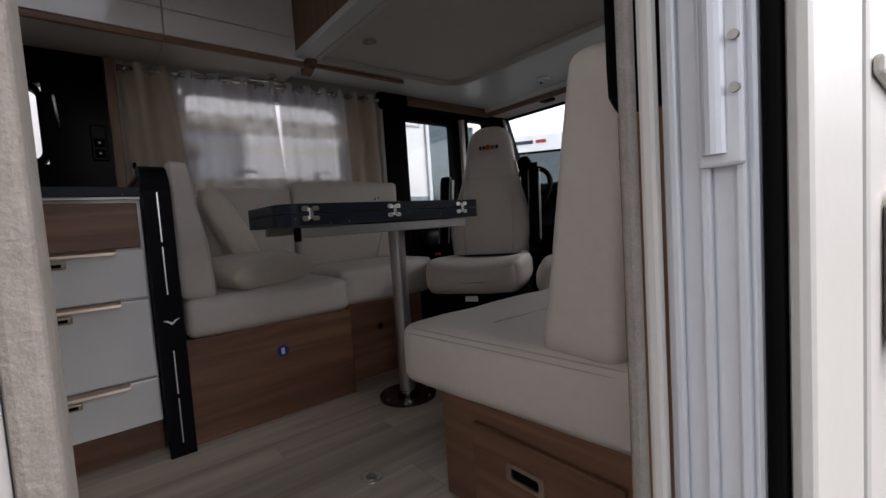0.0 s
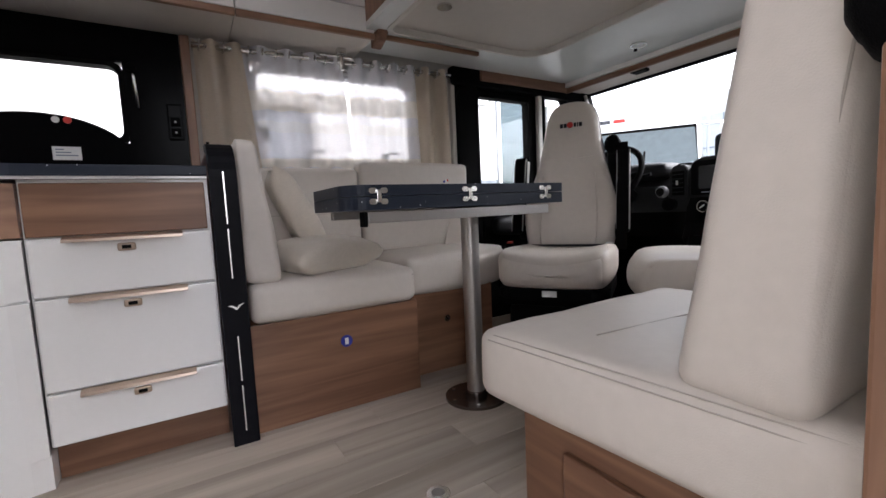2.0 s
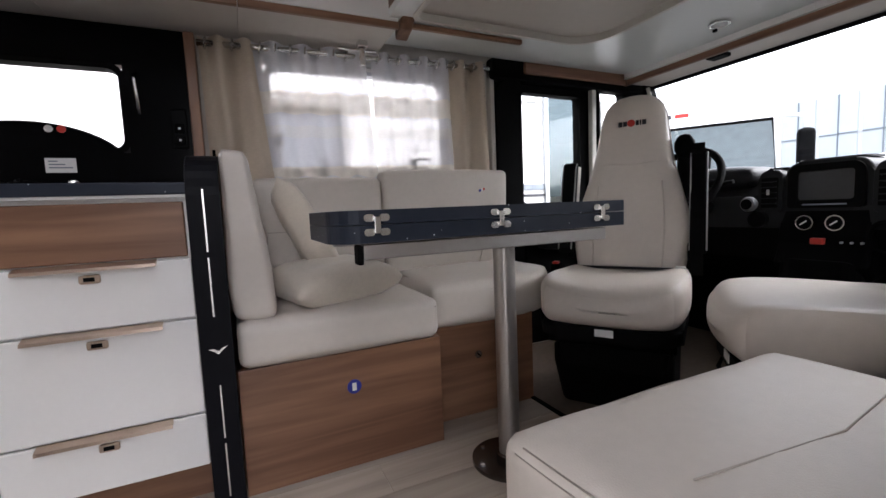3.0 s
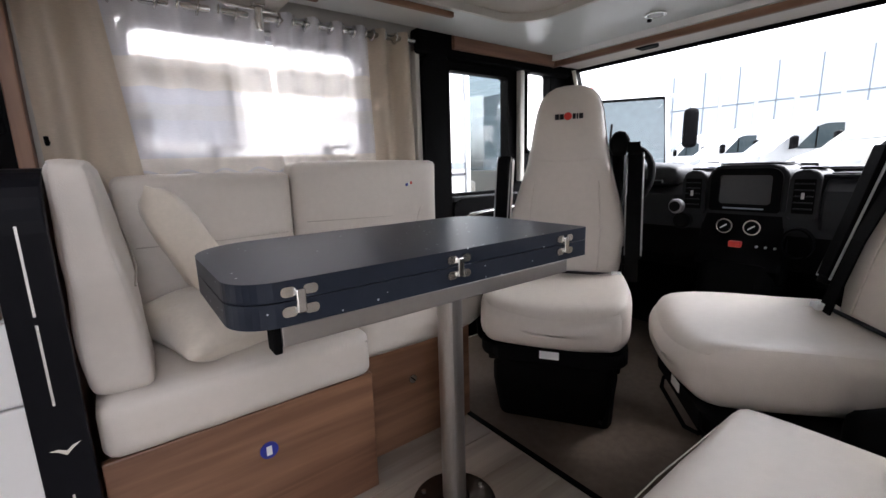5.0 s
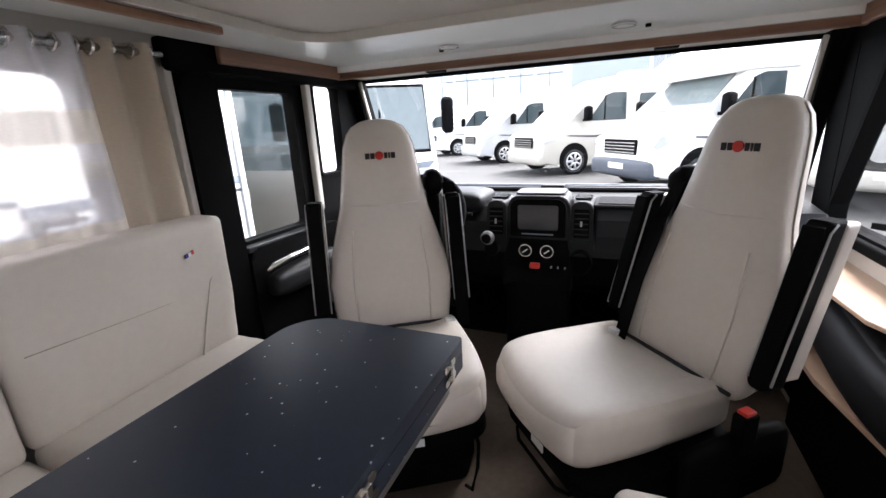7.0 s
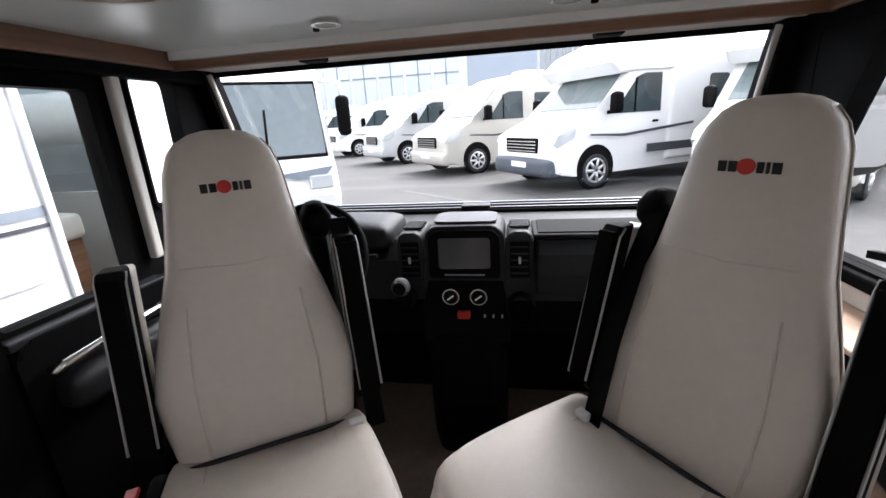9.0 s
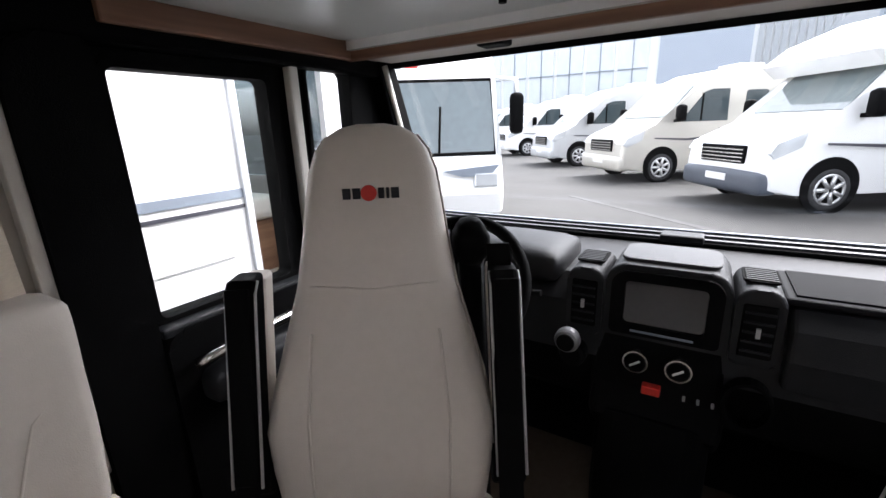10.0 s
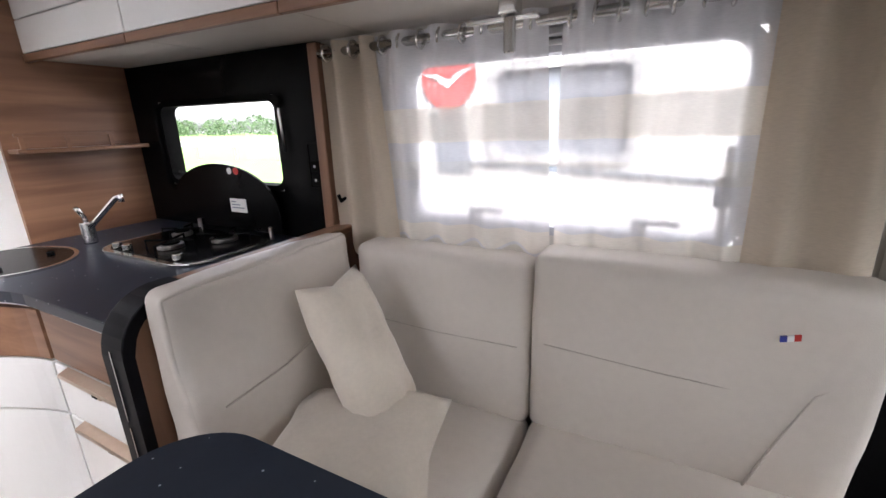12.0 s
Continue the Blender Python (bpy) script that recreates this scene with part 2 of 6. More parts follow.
# ---------------------------------------------------------------- mesh helpers
def part(name, bm, material, parent=None, label="", smooth=False):
    """One mesh object from a bmesh, under a thing or a part."""
    me = bpy.data.meshes.new(name)
    bmesh.ops.recalc_face_normals(bm, faces=bm.faces)
    if smooth:
        for f in bm.faces:
            f.smooth = True
    bm.to_mesh(me)
    bm.free()
    me.materials.append(material)
    ob = new(name, me)
    if parent is not None:
        ob.parent = parent
    if label:
        ob["label"] = label
    return ob


def thing(name, label, category, group="", kind="", at=(0, 0, 0), turn=0.0):
    ob = new(name)
    ob.empty_display_size = 0.05
    ob.matrix_world = pose(at[0], at[1], at[2], 0, 0, turn)
    return tagged(ob, label, category, group, kind)


def box(x0, x1, y0, y1, z0, z1, bev=0.0, seg=2, bm=None):
    b = bmesh.new()
    bmesh.ops.create_cube(b, size=1)
    for v in b.verts:
        v.co = Vector(((x0 + x1) / 2 + v.co.x * (x1 - x0), (y0 + y1) / 2 + v.co.y * (y1 - y0), (z0 + z1) / 2 + v.co.z * (z1 - z0)))
    if bev:
        bmesh.ops.bevel(b, geom=b.edges[:], offset=bev, segments=seg, affect="EDGES", profile=0.5)
    return join(bm, b)


def join(bm, b):
    if bm is None:
        return b
    tmp = bpy.data.meshes.new("tmp")
    b.to_mesh(tmp)
    b.free()
    bm.from_mesh(tmp)
    bpy.data.meshes.remove(tmp)
    return bm


def prism(pts, axis, a0, a1, bev=0.0, bm=None, seg=2):
    """A closed outline extruded along an axis. Points are (y, z) for x, (x, z) for y, (x, y) for z."""
    def put(p, a):
        return {"x": (a, p[0], p[1]), "y": (p[0], a, p[1]), "z": (p[0], p[1], a)}[axis]
    b = bmesh.new()
    lo = [b.verts.new(put(p, a0)) for p in pts]
    hi = [b.verts.new(put(p, a1)) for p in pts]
    b.faces.new(lo)
    b.faces.new(hi[::-1])
    k = len(pts)
    for i in range(k):
        b.faces.new((lo[i], hi[i], hi[(i + 1) % k], lo[(i + 1) % k]))
    if bev:
        ring = [e for e in b.edges if (e.verts[0] in lo) == (e.verts[1] in lo)]
        bmesh.ops.bevel(b, geom=ring, offset=bev, segments=seg, affect="EDGES", profile=0.5)
    return join(bm, b)


def rounded(x0, x1, y0, y1, r, n=6):
    """Outline of a rectangle with rounded corners; r: one radius or four, from (x0, y0) round anticlockwise."""
    rs = [r] * 4 if isinstance(r, (int, float)) else r
    out = []
    for (cx, cy, sx, sy, a0), q in zip(((x0, y0, 1, 1, 180), (x1, y0, -1, 1, 270), (x1, y1, -1, -1, 0), (x0, y1, 1, -1, 90)), rs):
        for i in range(n + 1):
            a = radians(a0 + 90 * i / n)
            out.append((cx + sx * q + q * math.cos(a), cy + sy * q + q * math.sin(a)))
    return out


def ring(outer, inner, axis, a0, a1, bm=None):
    """A frame between two outlines of the same count, extruded."""
    def put(p, a):
        return {"x": (a, p[0], p[1]), "y": (p[0], a, p[1]), "z": (p[0], p[1], a)}[axis]
    b = bmesh.new()
    k = len(outer)
    v = [[b.verts.new(put(p, a)) for p in o] for a in (a0, a1) for o in (outer, inner)]
    for i in range(k):
        j = (i + 1) % k
        b.faces.new((v[0][i], v[0][j], v[1][j], v[1][i]))
        b.faces.new((v[2][i], v[3][i], v[3][j], v[2][j]))
        b.faces.new((v[0][i], v[2][i], v[2][j], v[0][j]))
        b.faces.new((v[1][i], v[1][j], v[3][j], v[3][i]))
    return join(bm, b)


def tube(pts, r, n=8, bm=None, closed=False):
    b = bmesh.new()
    P = [Vector(p) for p in pts]
    k = len(P)
    rows = []
    up = Vector((0.13, 0.31, 0.94)).normalized()
    for i in range(k):
        d = (P[(i + 1) % k] - P[i - 1]) if closed or 0 < i < k - 1 else (P[1] - P[0] if i == 0 else P[-1] - P[-2])
        d.normalize()
        s = d.cross(up)
        if s.length < 0.1:
            s = d.cross(Vector((1, 0, 0)))
        s.normalize()
        t = s.cross(d)
        rows.append([b.verts.new(P[i] + r * (math.cos(2 * math.pi * j / n) * s + math.sin(2 * math.pi * j / n) * t)) for j in range(n)])
    for i in range(k if closed else k - 1):
        q = rows[(i + 1) % k]
        for j in range(n):
            b.faces.new((rows[i][j], rows[i][(j + 1) % n], q[(j + 1) % n], q[j]))
    if not closed:
        b.faces.new(rows[0])
        b.faces.new(rows[-1][::-1])
    for f in b.faces:
        f.smooth = len(f.verts) == 4
    return join(bm, b)


def disc(c, axis, r, h, n=24, bev=0.0, bm=None):
    """A cylinder centred at c with its axis along x, y or z."""
    pts = [(r * math.cos(2 * math.pi * i / n), r * math.sin(2 * math.pi * i / n)) for i in range(n)]
    o = {"x": (c[1], c[2]), "y": (c[0], c[2]), "z": (c[0], c[1])}[axis]
    a = c["xyz".index(axis)]
    return prism([(p[0] + o[0], p[1] + o[1]) for p in pts], axis, a - h / 2, a + h / 2, bev, bm)


def pad(x0, x1, y0, y1, z0, z1, r=0.03, puff=(0, 0, 0.02), n=10, wrinkle=0.0, seed=0.0, warp=None):
    """An upholstered block: rounded edges, swollen faces, faint creases."""
    c = Vector(((x0 + x1) / 2, (y0 + y1) / 2, (z0 + z1) / 2))
    h = Vector(((x1 - x0) / 2, (y1 - y0) / 2, (z1 - z0) / 2))
    b = bmesh.new()
    bmesh.ops.create_cube(b, size=2)
    bmesh.ops.subdivide_edges(b, edges=b.edges[:], cuts=n, use_grid_fill=True)
    for v in b.verts:
        u = Vector((math.sin(v.co[i] * math.pi / 2) if abs(v.co[i]) < 1 else v.co[i] for i in range(3)))
        p = Vector((u[i] * h[i] for i in range(3)))
        q = Vector((max(-h[i] + r, min(h[i] - r, p[i])) for i in range(3)))
        d = p - q
        if d.length > 1e-9:
            p = q + d.normalized() * r * min(1.0, max(abs(d[0]), abs(d[1]), abs(d[2])) / r)
        for i in range(3):
            j, k = (i + 1) % 3, (i + 2) % 3
            p[i] += u[i] * puff[i] * (1 - u[j] ** 2) * (1 - u[k] ** 2)
        if wrinkle:
            p += wrinkle * Vector((noise.noise(p * 9 + Vector((seed, 0, 0))), noise.noise(p * 9 + Vector((0, seed + 7, 0))), noise.noise(p * Vector((14, 14, 14)).x + Vector((0, 0, seed)))))
        if warp:
            p = warp(p, u, h)
        v.co = c + p
    for f in b.faces:
        f.smooth = True
    return b


def wall_grid(axis, a0, a1, us, zs, holes, bm=None):
    """A wall with rectangular openings, as blocks between the openings' lines."""
    us = sorted(set(us + [h[i] for h in holes for i in (0, 1)]))
    zs = sorted(set(zs + [h[i] for h in holes for i in (2, 3)]))
    b = bmesh.new() if bm is None else bm
    for i in range(len(us) - 1):
        for j in range(len(zs) - 1):
            cu, cz = (us[i] + us[i + 1]) / 2, (zs[j] + zs[j + 1]) / 2
            if any(h[0] < cu < h[1] and h[2] < cz < h[3] for h in holes):
                continue
            if axis == "y":
                box(us[i], us[i + 1], a0, a1, zs[j], zs[j + 1], bm=b)
            else:
                box(a0, a1, us[i], us[i + 1], zs[j], zs[j + 1], bm=b)
    bmesh.ops.remove_doubles(b, verts=b.verts, dist=1e-5)
    return b


def structure(name, bm, material, label="", category=""):
    return tagged(part(name, bm, material), label, category or name.split("_")[0], kind="structure")


# ---------------------------------------------------------------- the vehicle's shell
YL, YR, GROUND = 2.63, 0.42, -0.30
fl = box(-1.25, 0.30, YR, YL, -0.04, 0.0)
box(0.30, 0.75, 0.80, YL, -0.04, 0.0, bm=fl)
box(0.75, 3.0, YR, YL, -0.04, 0.0, bm=fl)
floor = structure("floor", fl, PLANK, "pale oak look vinyl plank floor", "floor")
sw = box(0.30, 0.75, YR, 0.80, -0.22, -0.18)
box(0.30, 0.75, 0.80, 0.82, -0.22, -0.04, bm=sw)
box(0.28, 0.30, YR, 0.82, -0.22, -0.04, bm=sw)
box(0.75, 0.77, YR, 0.82, -0.22, -0.04, bm=sw)
structure("entrance_step", sw, PLASTIC, "black plastic step well inside the entrance", "step")
structure("carpet", box(1.62, 3.05, 0.44, 2.6, 0.001, 0.008, 0.003), CARPET, "brown loop carpet over the cab floor", "carpet")
structure("trim", box(1.605, 1.625, 1.0, 2.2, 0.001, 0.010, 0.003), RUBBER, "dark edge strip between vinyl and carpet", "trim")

WIN, KWIN = (0.705, 1.56, 0.99, 1.455), (-0.47, 0.218, 1.06, 1.388)
structure("wall_left", wall_grid("y", YL, YL + 0.05, [-1.25, 1.84], [-0.04, 2.0], [WIN, KWIN]), BEIGEWALL, "pale lined side wall with two windows", "wall")
structure("wall_rear", box(-1.30, -1.25, YR - 0.05, YL + 0.05, -0.04, 2.0), BEIGEWALL, "pale rear wall", "wall")
# unseen roof openings, added to let daylight into the dark kitchen and rear
SKY = [(-0.15, 0.50, 1.05, 1.60), (-1.15, -0.75, 1.05, 1.60)]


def slab(x0, x1, y0, y1, z0, z1, holes):
    """A flat slab with rectangular roof-light openings."""
    xs = sorted({x0, x1, *(h[i] for h in holes for i in (0, 1))})
    ys = sorted({y0, y1, *(h[i] for h in holes for i in (2, 3))})
    bm = bmesh.new()
    for i in range(len(xs) - 1):
        for j in range(len(ys) - 1):
            if not any(h[0] < (xs[i] + xs[i + 1]) / 2 < h[1] and h[2] < (ys[j] + ys[j + 1]) / 2 < h[3] for h in holes):
                box(xs[i], xs[i + 1], ys[j], ys[j + 1], z0, z1, bm=bm)
    return bm


structure("roof", slab(-1.30, 3.0, YR - 0.05, YL + 0.05, 2.0, 2.05, SKY), PAINT, "white roof", "roof")
structure("ceiling", slab(-1.25, 1.22, YR, YL, 1.96, 2.0, SKY), CEIL, "pale lined main ceiling", "ceiling")
for h in SKY:
    rl8 = tagged(part("roof_light", box(h[0] - 0.02, h[1] + 0.02, h[2] - 0.02, h[3] + 0.02, 2.052, 2.06), CLEAR), "clear unseen roof light, added to brighten the kitchen and rear", "roof light", kind="structure")
    rl8.visible_shadow = False
DOOR = (0.275, 0.735, -0.22, 1.78)
RWIN = (1.86, 2.84, 0.80, 1.46)
structure("wall_right", wall_grid("y", YR - 0.05, YR, [-1.30, 1.62], [-0.24, 2.0], [DOOR]), BEIGEWALL, "pale lined side wall with entrance and window", "wall")

structure("wall_cab_right", wall_grid("y", YR - 0.05, YR, [1.62, 3.0], [-0.24, 2.0], [RWIN]), PLASTIC, "black cab side lining around the sliding window", "wall")

# cab side on the driver's side, with door window and quarter window
DWIN, QWIN = (2.0, 2.44, 0.80, 1.435), (2.575, 2.80, 1.02, 1.485)
structure("wall_cab", wall_grid("y", YL - 0.005, YL + 0.05, [1.84, 3.0], [-0.04, 2.0], [DWIN, QWIN]), PLASTIC, "black cab side lining around the driver's door", "wall")


def pane(name, pts, axis, a, material, frame_r=0.02, label="", frame_mat=RUBBER, inset=0.0, depth=0.03):
    """A window: frame ring and a glass pane, one thing of the setting."""
    t = thing(name, label or "clear pane in a black rubber frame", "window", kind="structure")
    k = len(pts)
    cx, cy = sum(p[0] for p in pts) / k, sum(p[1] for p in pts) / k
    wx, wy = max(p[0] for p in pts) - min(p[0] for p in pts), max(p[1] for p in pts) - min(p[1] for p in pts)
    inner = [(cx + (p[0] - cx) * (1 - 2 * frame_r / wx), cy + (p[1] - cy) * (1 - 2 * frame_r / wy)) for p in pts]
    part("window_frame", ring(pts, inner, axis, a - depth, a + depth), frame_mat, t)
    g = part("pane", prism(inner, axis, a - 0.002, a + 0.002), material, t)
    g.visible_shadow = False
    return t


pane("window_1", rounded(*WIN, 0.055), "y", 2.650, CLEAR, 0.022, "hinged side window with rounded grey frame", mat("pale grey window frame", (0.42, 0.43, 0.46), 0.5))
pane("window_2", rounded(*KWIN, 0.04), "y", 2.645, CLEAR, 0.018, "small kitchen window in the black back panel", RUBBER)
pane("window_3", rounded(*DWIN, 0.02), "y", 2.645, TINT, 0.014, "driver's door window in black frame")
pane("window_4", rounded(*QWIN, 0.03), "y", 2.645, TINT, 0.012, "small quarter window ahead of the driver's door")
rw = pane("window_5", [(1.86, 0.80), (2.84, 0.80), (2.84, 0.86), (2.60, 1.46), (1.86, 1.46)], "y", 0.395, TINT, 0.03, "sliding passenger side window in black frame")
structure("wall_right_corner", prism([(2.845, 0.80), (2.845, 1.46), (2.603, 1.46)], "y", YR - 0.045, YR - 0.002), PLASTIC, "black corner beside the side window", "wall")
part("window_bar", box(2.145, 2.18, 0.385, 0.425, 0.82, 1.45, 0.005), RUBBER, rw)
part("sliding_rail", box(1.86, 2.84, 0.40, 0.445, 0.775, 0.815, 0.008), PLASTIC, rw)
part("latch_rail", prism([(2.17, 0.905), (2.46, 0.865), (2.46, 0.885), (2.17, 0.925)], "y", 0.42, 0.44), RUBBER, rw)

# fixings on the main window: levers and stays
for n, xx in enumerate((0.94, 1.36)):
    lv = thing("window_lever", "grey plastic window lever on the window's lower frame", "window lever", "window levers", at=(xx, 2.60, 1.03))
    part("base", box(-0.018, 0.018, 0.005, 0.03, -0.025, 0.022, 0.005), GREYP, lv)
    part("lever", tube([(0, 0, 0.012), (0.03, -0.006, 0.02), (0.085, -0.008, 0.018)], 0.007), GREYP, lv, smooth=True)
for xx in (0.742, 1.523):
    st = thing("window_stay", "dark plastic window stay beside the pane", "window stay", "window stays", at=(xx, 2.615, 1.12))
    part("arm", box(-0.008, 0.008, -0.006, 0.012, -0.09, 0.10, 0.004), GREYP, st)
    part("knob", box(-0.02, 0.02, -0.014, 0.0, -0.03, 0.035, 0.006), RUBBER, st)

# windscreen
ws = thing("window_6", "wide panoramic windscreen with black surround", "windscreen", kind="structure")
TOPW, BOTW = Vector((3.0, 0, 1.508)), Vector((3.26, 0, 0.865))


def slanted(y0, y1, f0, f1, t, bm=None):
    """A bar lying in the windscreen's plane, from f0 to f1 of its height."""
    nrm = Vector((0.64, 0, 0.26)).normalized()
    b = bmesh.new()
    a, c = TOPW.lerp(BOTW, f0), TOPW.lerp(BOTW, f1)
    vs = []
    for p in (a, c):
        for y in (y0, y1):
            for s in (-t, t):
                vs.append(b.verts.new(Vector((p.x, y, p.z)) + nrm * s))
    for q in ((0, 1, 3, 2), (4, 6, 7, 5), (0, 4, 5, 1), (2, 3, 7, 6), (0, 2, 6, 4), (1, 5, 7, 3)):
        b.faces.new([vs[i] for i in q])
    return join(bm, b)


g = part("pane", slanted(0.45, 2.66, 0.0, 1.0, 0.003), TINT, ws)
g.visible_shadow = False
part("frame_top", slanted(0.40, 2.65, -0.10, 0.012, 0.014), RUBBER, ws)
part("frame_bottom", slanted(0.40, 2.65, 0.985, 1.18, 0.02), RUBBER, ws)
part("frame_side", slanted(0.40, 0.475, 0.0, 1.0, 0.015), RUBBER, ws)
part("frame_side", slanted(2.64, 2.70, 0.0, 1.0, 0.015), RUBBER, ws)
for s, y0 in ((1, 2.60), (-1, 0.45)):
    pl = part("pillar", prism([(2.90, 1.52), (3.0, 1.52), (3.28, 0.82), (3.12, 0.82)], "y", y0 - 0.035, y0 + 0.035, 0.008), PLASTIC, ws, "black pillar beside the windscreen")
    part("pillar_trim", tube([(2.93, y0 - s * 0.04, 1.50), (3.02, y0 - s * 0.04, 1.25), (3.10, y0 - s * 0.04, 1.0)], 0.012), CREAMP, ws, "pale pillar trim strip")
structure("wall_front_lower", box(3.22, 3.27, 0.38, 2.68, -0.3, 0.80), PLASTIC, "black front bulkhead", "wall")
fs = prism([(2.95, 0.8), (3.26, 0.8), (3.26, -0.3), (2.95, -0.3)], "y", YL + 0.0, YL + 0.05)
prism([(2.95, 0.8), (3.26, 0.8), (3.26, -0.3), (2.95, -0.3)], "y", YR - 0.05, YR, bm=fs)
structure("wall_front_sides", fs, PLASTIC, "black sides of the footwell", "wall")
fc = box(2.72, 3.02, YR - 0.05, YL + 0.05, 1.53, 2.05)
structure("roof_front", fc, PAINT, "white cap over the windscreen", "roof")

# pale door frame posts beside the quarter window
structure("trim_1", box(2.495, 2.530, 2.585, 2.62, 0.86, 1.50, 0.008), CREAMP, "pale upright trim behind the quarter window", "trim")
hd = box(1.80, 2.96, 2.575, 2.63, 1.462, 1.57, 0.012)
structure("trim_2", hd, PLASTIC, "black header over the driver's door", "trim")
structure("trim_3", prism(rounded(1.828, 1.985, 0.30, 1.47, [0.02, 0.02, 0.02, 0.07]), "y", 2.575, 2.627, 0.012), PLASTIC, "black moulded door pillar lining", "trim")
structure("trim_4", box(1.80, 1.826, 2.59, 2.63, 0.5, 1.52, 0.006), BEIGEWALL, "pale edge of the lounge wall", "trim")

# ---------------------------------------------------------------- drop-down bed underside over the cab
BX0, BX1, BY0, BY1, BZ = 1.16, 2.74, 0.47, 2.55, 1.558
bed = bmesh.new()
bo = rounded(BX0, BX1, BY0, BY1, [0.03, 0.03, 0.06, 0.03], 8)
bi = rounded(BX0 + 0.10, 2.17, BY0 + 0.28, 2.26, [0.05, 0.16, 0.16, 0.05], 8)
lip_o = rounded(BX0 + 0.08, 2.185, BY0 + 0.265, 2.275, [0.05, 0.17, 0.17, 0.05], 8)
ring(bo, lip_o, "z", BZ, BZ + 0.03, bm=bed)
structure("ceiling_bed_rim", bed, CEILG, "pale grey panel under the drop-down bed", "ceiling")
structure("ceiling_bed_lip", ring([(p[0], p[1]) for p in lip_o], bi, "z", BZ - 0.007, BZ + 0.024), CREAMP, "rounded pale lip round the bed recess", "ceiling")
structure("ceiling_bed_panel", box(BX0 + 0.05, 2.18, BY0 + 0.2, 2.27, BZ + 0.0245, BZ + 0.05), CEIL, "pale padded bed base panel", "ceiling")
structure("ceiling_bed_side", box(BX0, BX0 + 0.02, BY0, BY1, BZ + 0.032, 1.96), WOODZ, "walnut end of the drop-down bed", "ceiling")
structure("trim_5", box(2.742, 2.765, 0.44, 2.58, 1.498, 1.575, 0.006), WOODY, "walnut edge above the windscreen", "trim")
structure("trim_6", box(2.0, 2.742, 2.552, 2.574, 1.50, 1.578, 0.006), WOODX, "walnut edge along the bed", "trim")
structure("trim_7", box(1.16, 2.742, 0.445, 0.468, 1.50, 1.578, 0.006), WOODX, "walnut edge along the bed", "trim")
structure("trim_8", box(2.766, 2.995, 0.44, 2.58, 1.515, 1.53), CEIL, "pale soffit above the windscreen", "trim")
structure("trim_9", box(1.24, 1.80, 2.30, 2.32, 1.535, 1.556, 0.004), WOODX, "thin walnut strip under the bed", "trim")
for yy in (2.04, 1.04):
    cl = thing("blind_clip", "black plastic blind clip under the windscreen edge", "clip", "blind clips", at=(2.80, yy, 1.515))
    part("body", box(-0.035, 0.035, -0.045, 0.045, -0.022, 0.0, 0.008), PLASTIC, cl)
for xx, yy in ((2.53, 1.865), (2.53, 1.20)):
    dl = thing("ceiling_spotlight", "round flat chrome spotlight, switched off", "ceiling light", "bed spotlights", at=(xx, yy, BZ - 0.002))
    part("rim", ring([(0.042 * math.cos(a * math.pi / 12), 0.042 * math.sin(a * math.pi / 12)) for a in range(24)], [(0.033 * math.cos(a * math.pi / 12), 0.033 * math.sin(a * math.pi / 12)) for a in range(24)], "z", -0.008, 0.0), CHROME, dl)
    part("lens", disc((0, 0, -0.003), "z", 0.034, 0.005), GREYP, dl)
    part("switch", disc((0.055, 0.055 if yy > 1.5 else -0.08, -0.004), "z", 0.010, 0.01, 14), RUBBER, dl)
dl = thing("ceiling_spotlight", "small round chrome spotlight in the bed base", "ceiling light", "bed spotlights", at=(1.395, 1.99, BZ + 0.022))
part("rim", disc((0, 0, -0.003), "z", 0.032, 0.008), CHROME, dl)

# curved walnut bracket at the bed's rear corner
br = thing("bed_bracket", "curved walnut bracket at the end of the overhead cabinets", "bracket")
part("body", prism([(2.20, 1.96), (2.20, 1.70), (2.215, 1.63), (2.25, 1.565), (2.30, 1.525), (2.36, 1.505), (2.36, 1.96)], "x", 1.206, 1.262, 0.008), WOODZ, br)

# ---------------------------------------------------------------- overhead cabinets
for i, (x0, x1) in enumerate(((-0.62, 0.02), (0.02, 0.62), (0.62, 1.20))):
    oc = thing("overhead_cabinet", "white gloss overhead cabinet with walnut underside edge", "cabinet", "overhead cabinets", at=(x0, 2.30, 1.53))
    w = x1 - x0
    part("body", box(0.001, w - 0.001, 0.004, 0.325, 0.0, 0.42), CEIL, oc)
    part("door", box(0.002, w - 0.002, -0.014, 0.0, 0.016, 0.12, 0.004), LACQ, oc)
    part("door", box(0.002, w - 0.002, -0.014, 0.0, 0.123, 0.42, 0.004), LACQ, oc)
    part("edge_strip", box(0.001, w - 0.001, -0.016, 0.003, -0.012, 0.014, 0.003), WOODX, oc, "walnut edge strip")

# ---------------------------------------------------------------- kitchen
def drawer_front(parent, x0, x1, z0, z1, handle=True):
    d = part("drawer_front", box(x0, x1, -0.018, 0, z0, z1, 0.004), LACQ, parent)
    if handle:
        c = (x0 + x1) / 2
        part("handle", prism([(-0.016, z1 + 0.004), (-0.040, z1 - 0.004), (-0.042, z1 - 0.012), (-0.020, z1 - 0.004)], "x", c - 0.14, c + 0.14), BRONZE, d, "slim bronze grip")
        part("latch", box(c - 0.022, c + 0.022, -0.028, -0.018, z1 - 0.044, z1 - 0.022, 0.005), BRONZE, d, "small bronze latch")
        part("latch_slot", box(c - 0.011, c + 0.011, -0.030, -0.026, z1 - 0.038, z1 - 0.028), RUBBER, d)
    return d


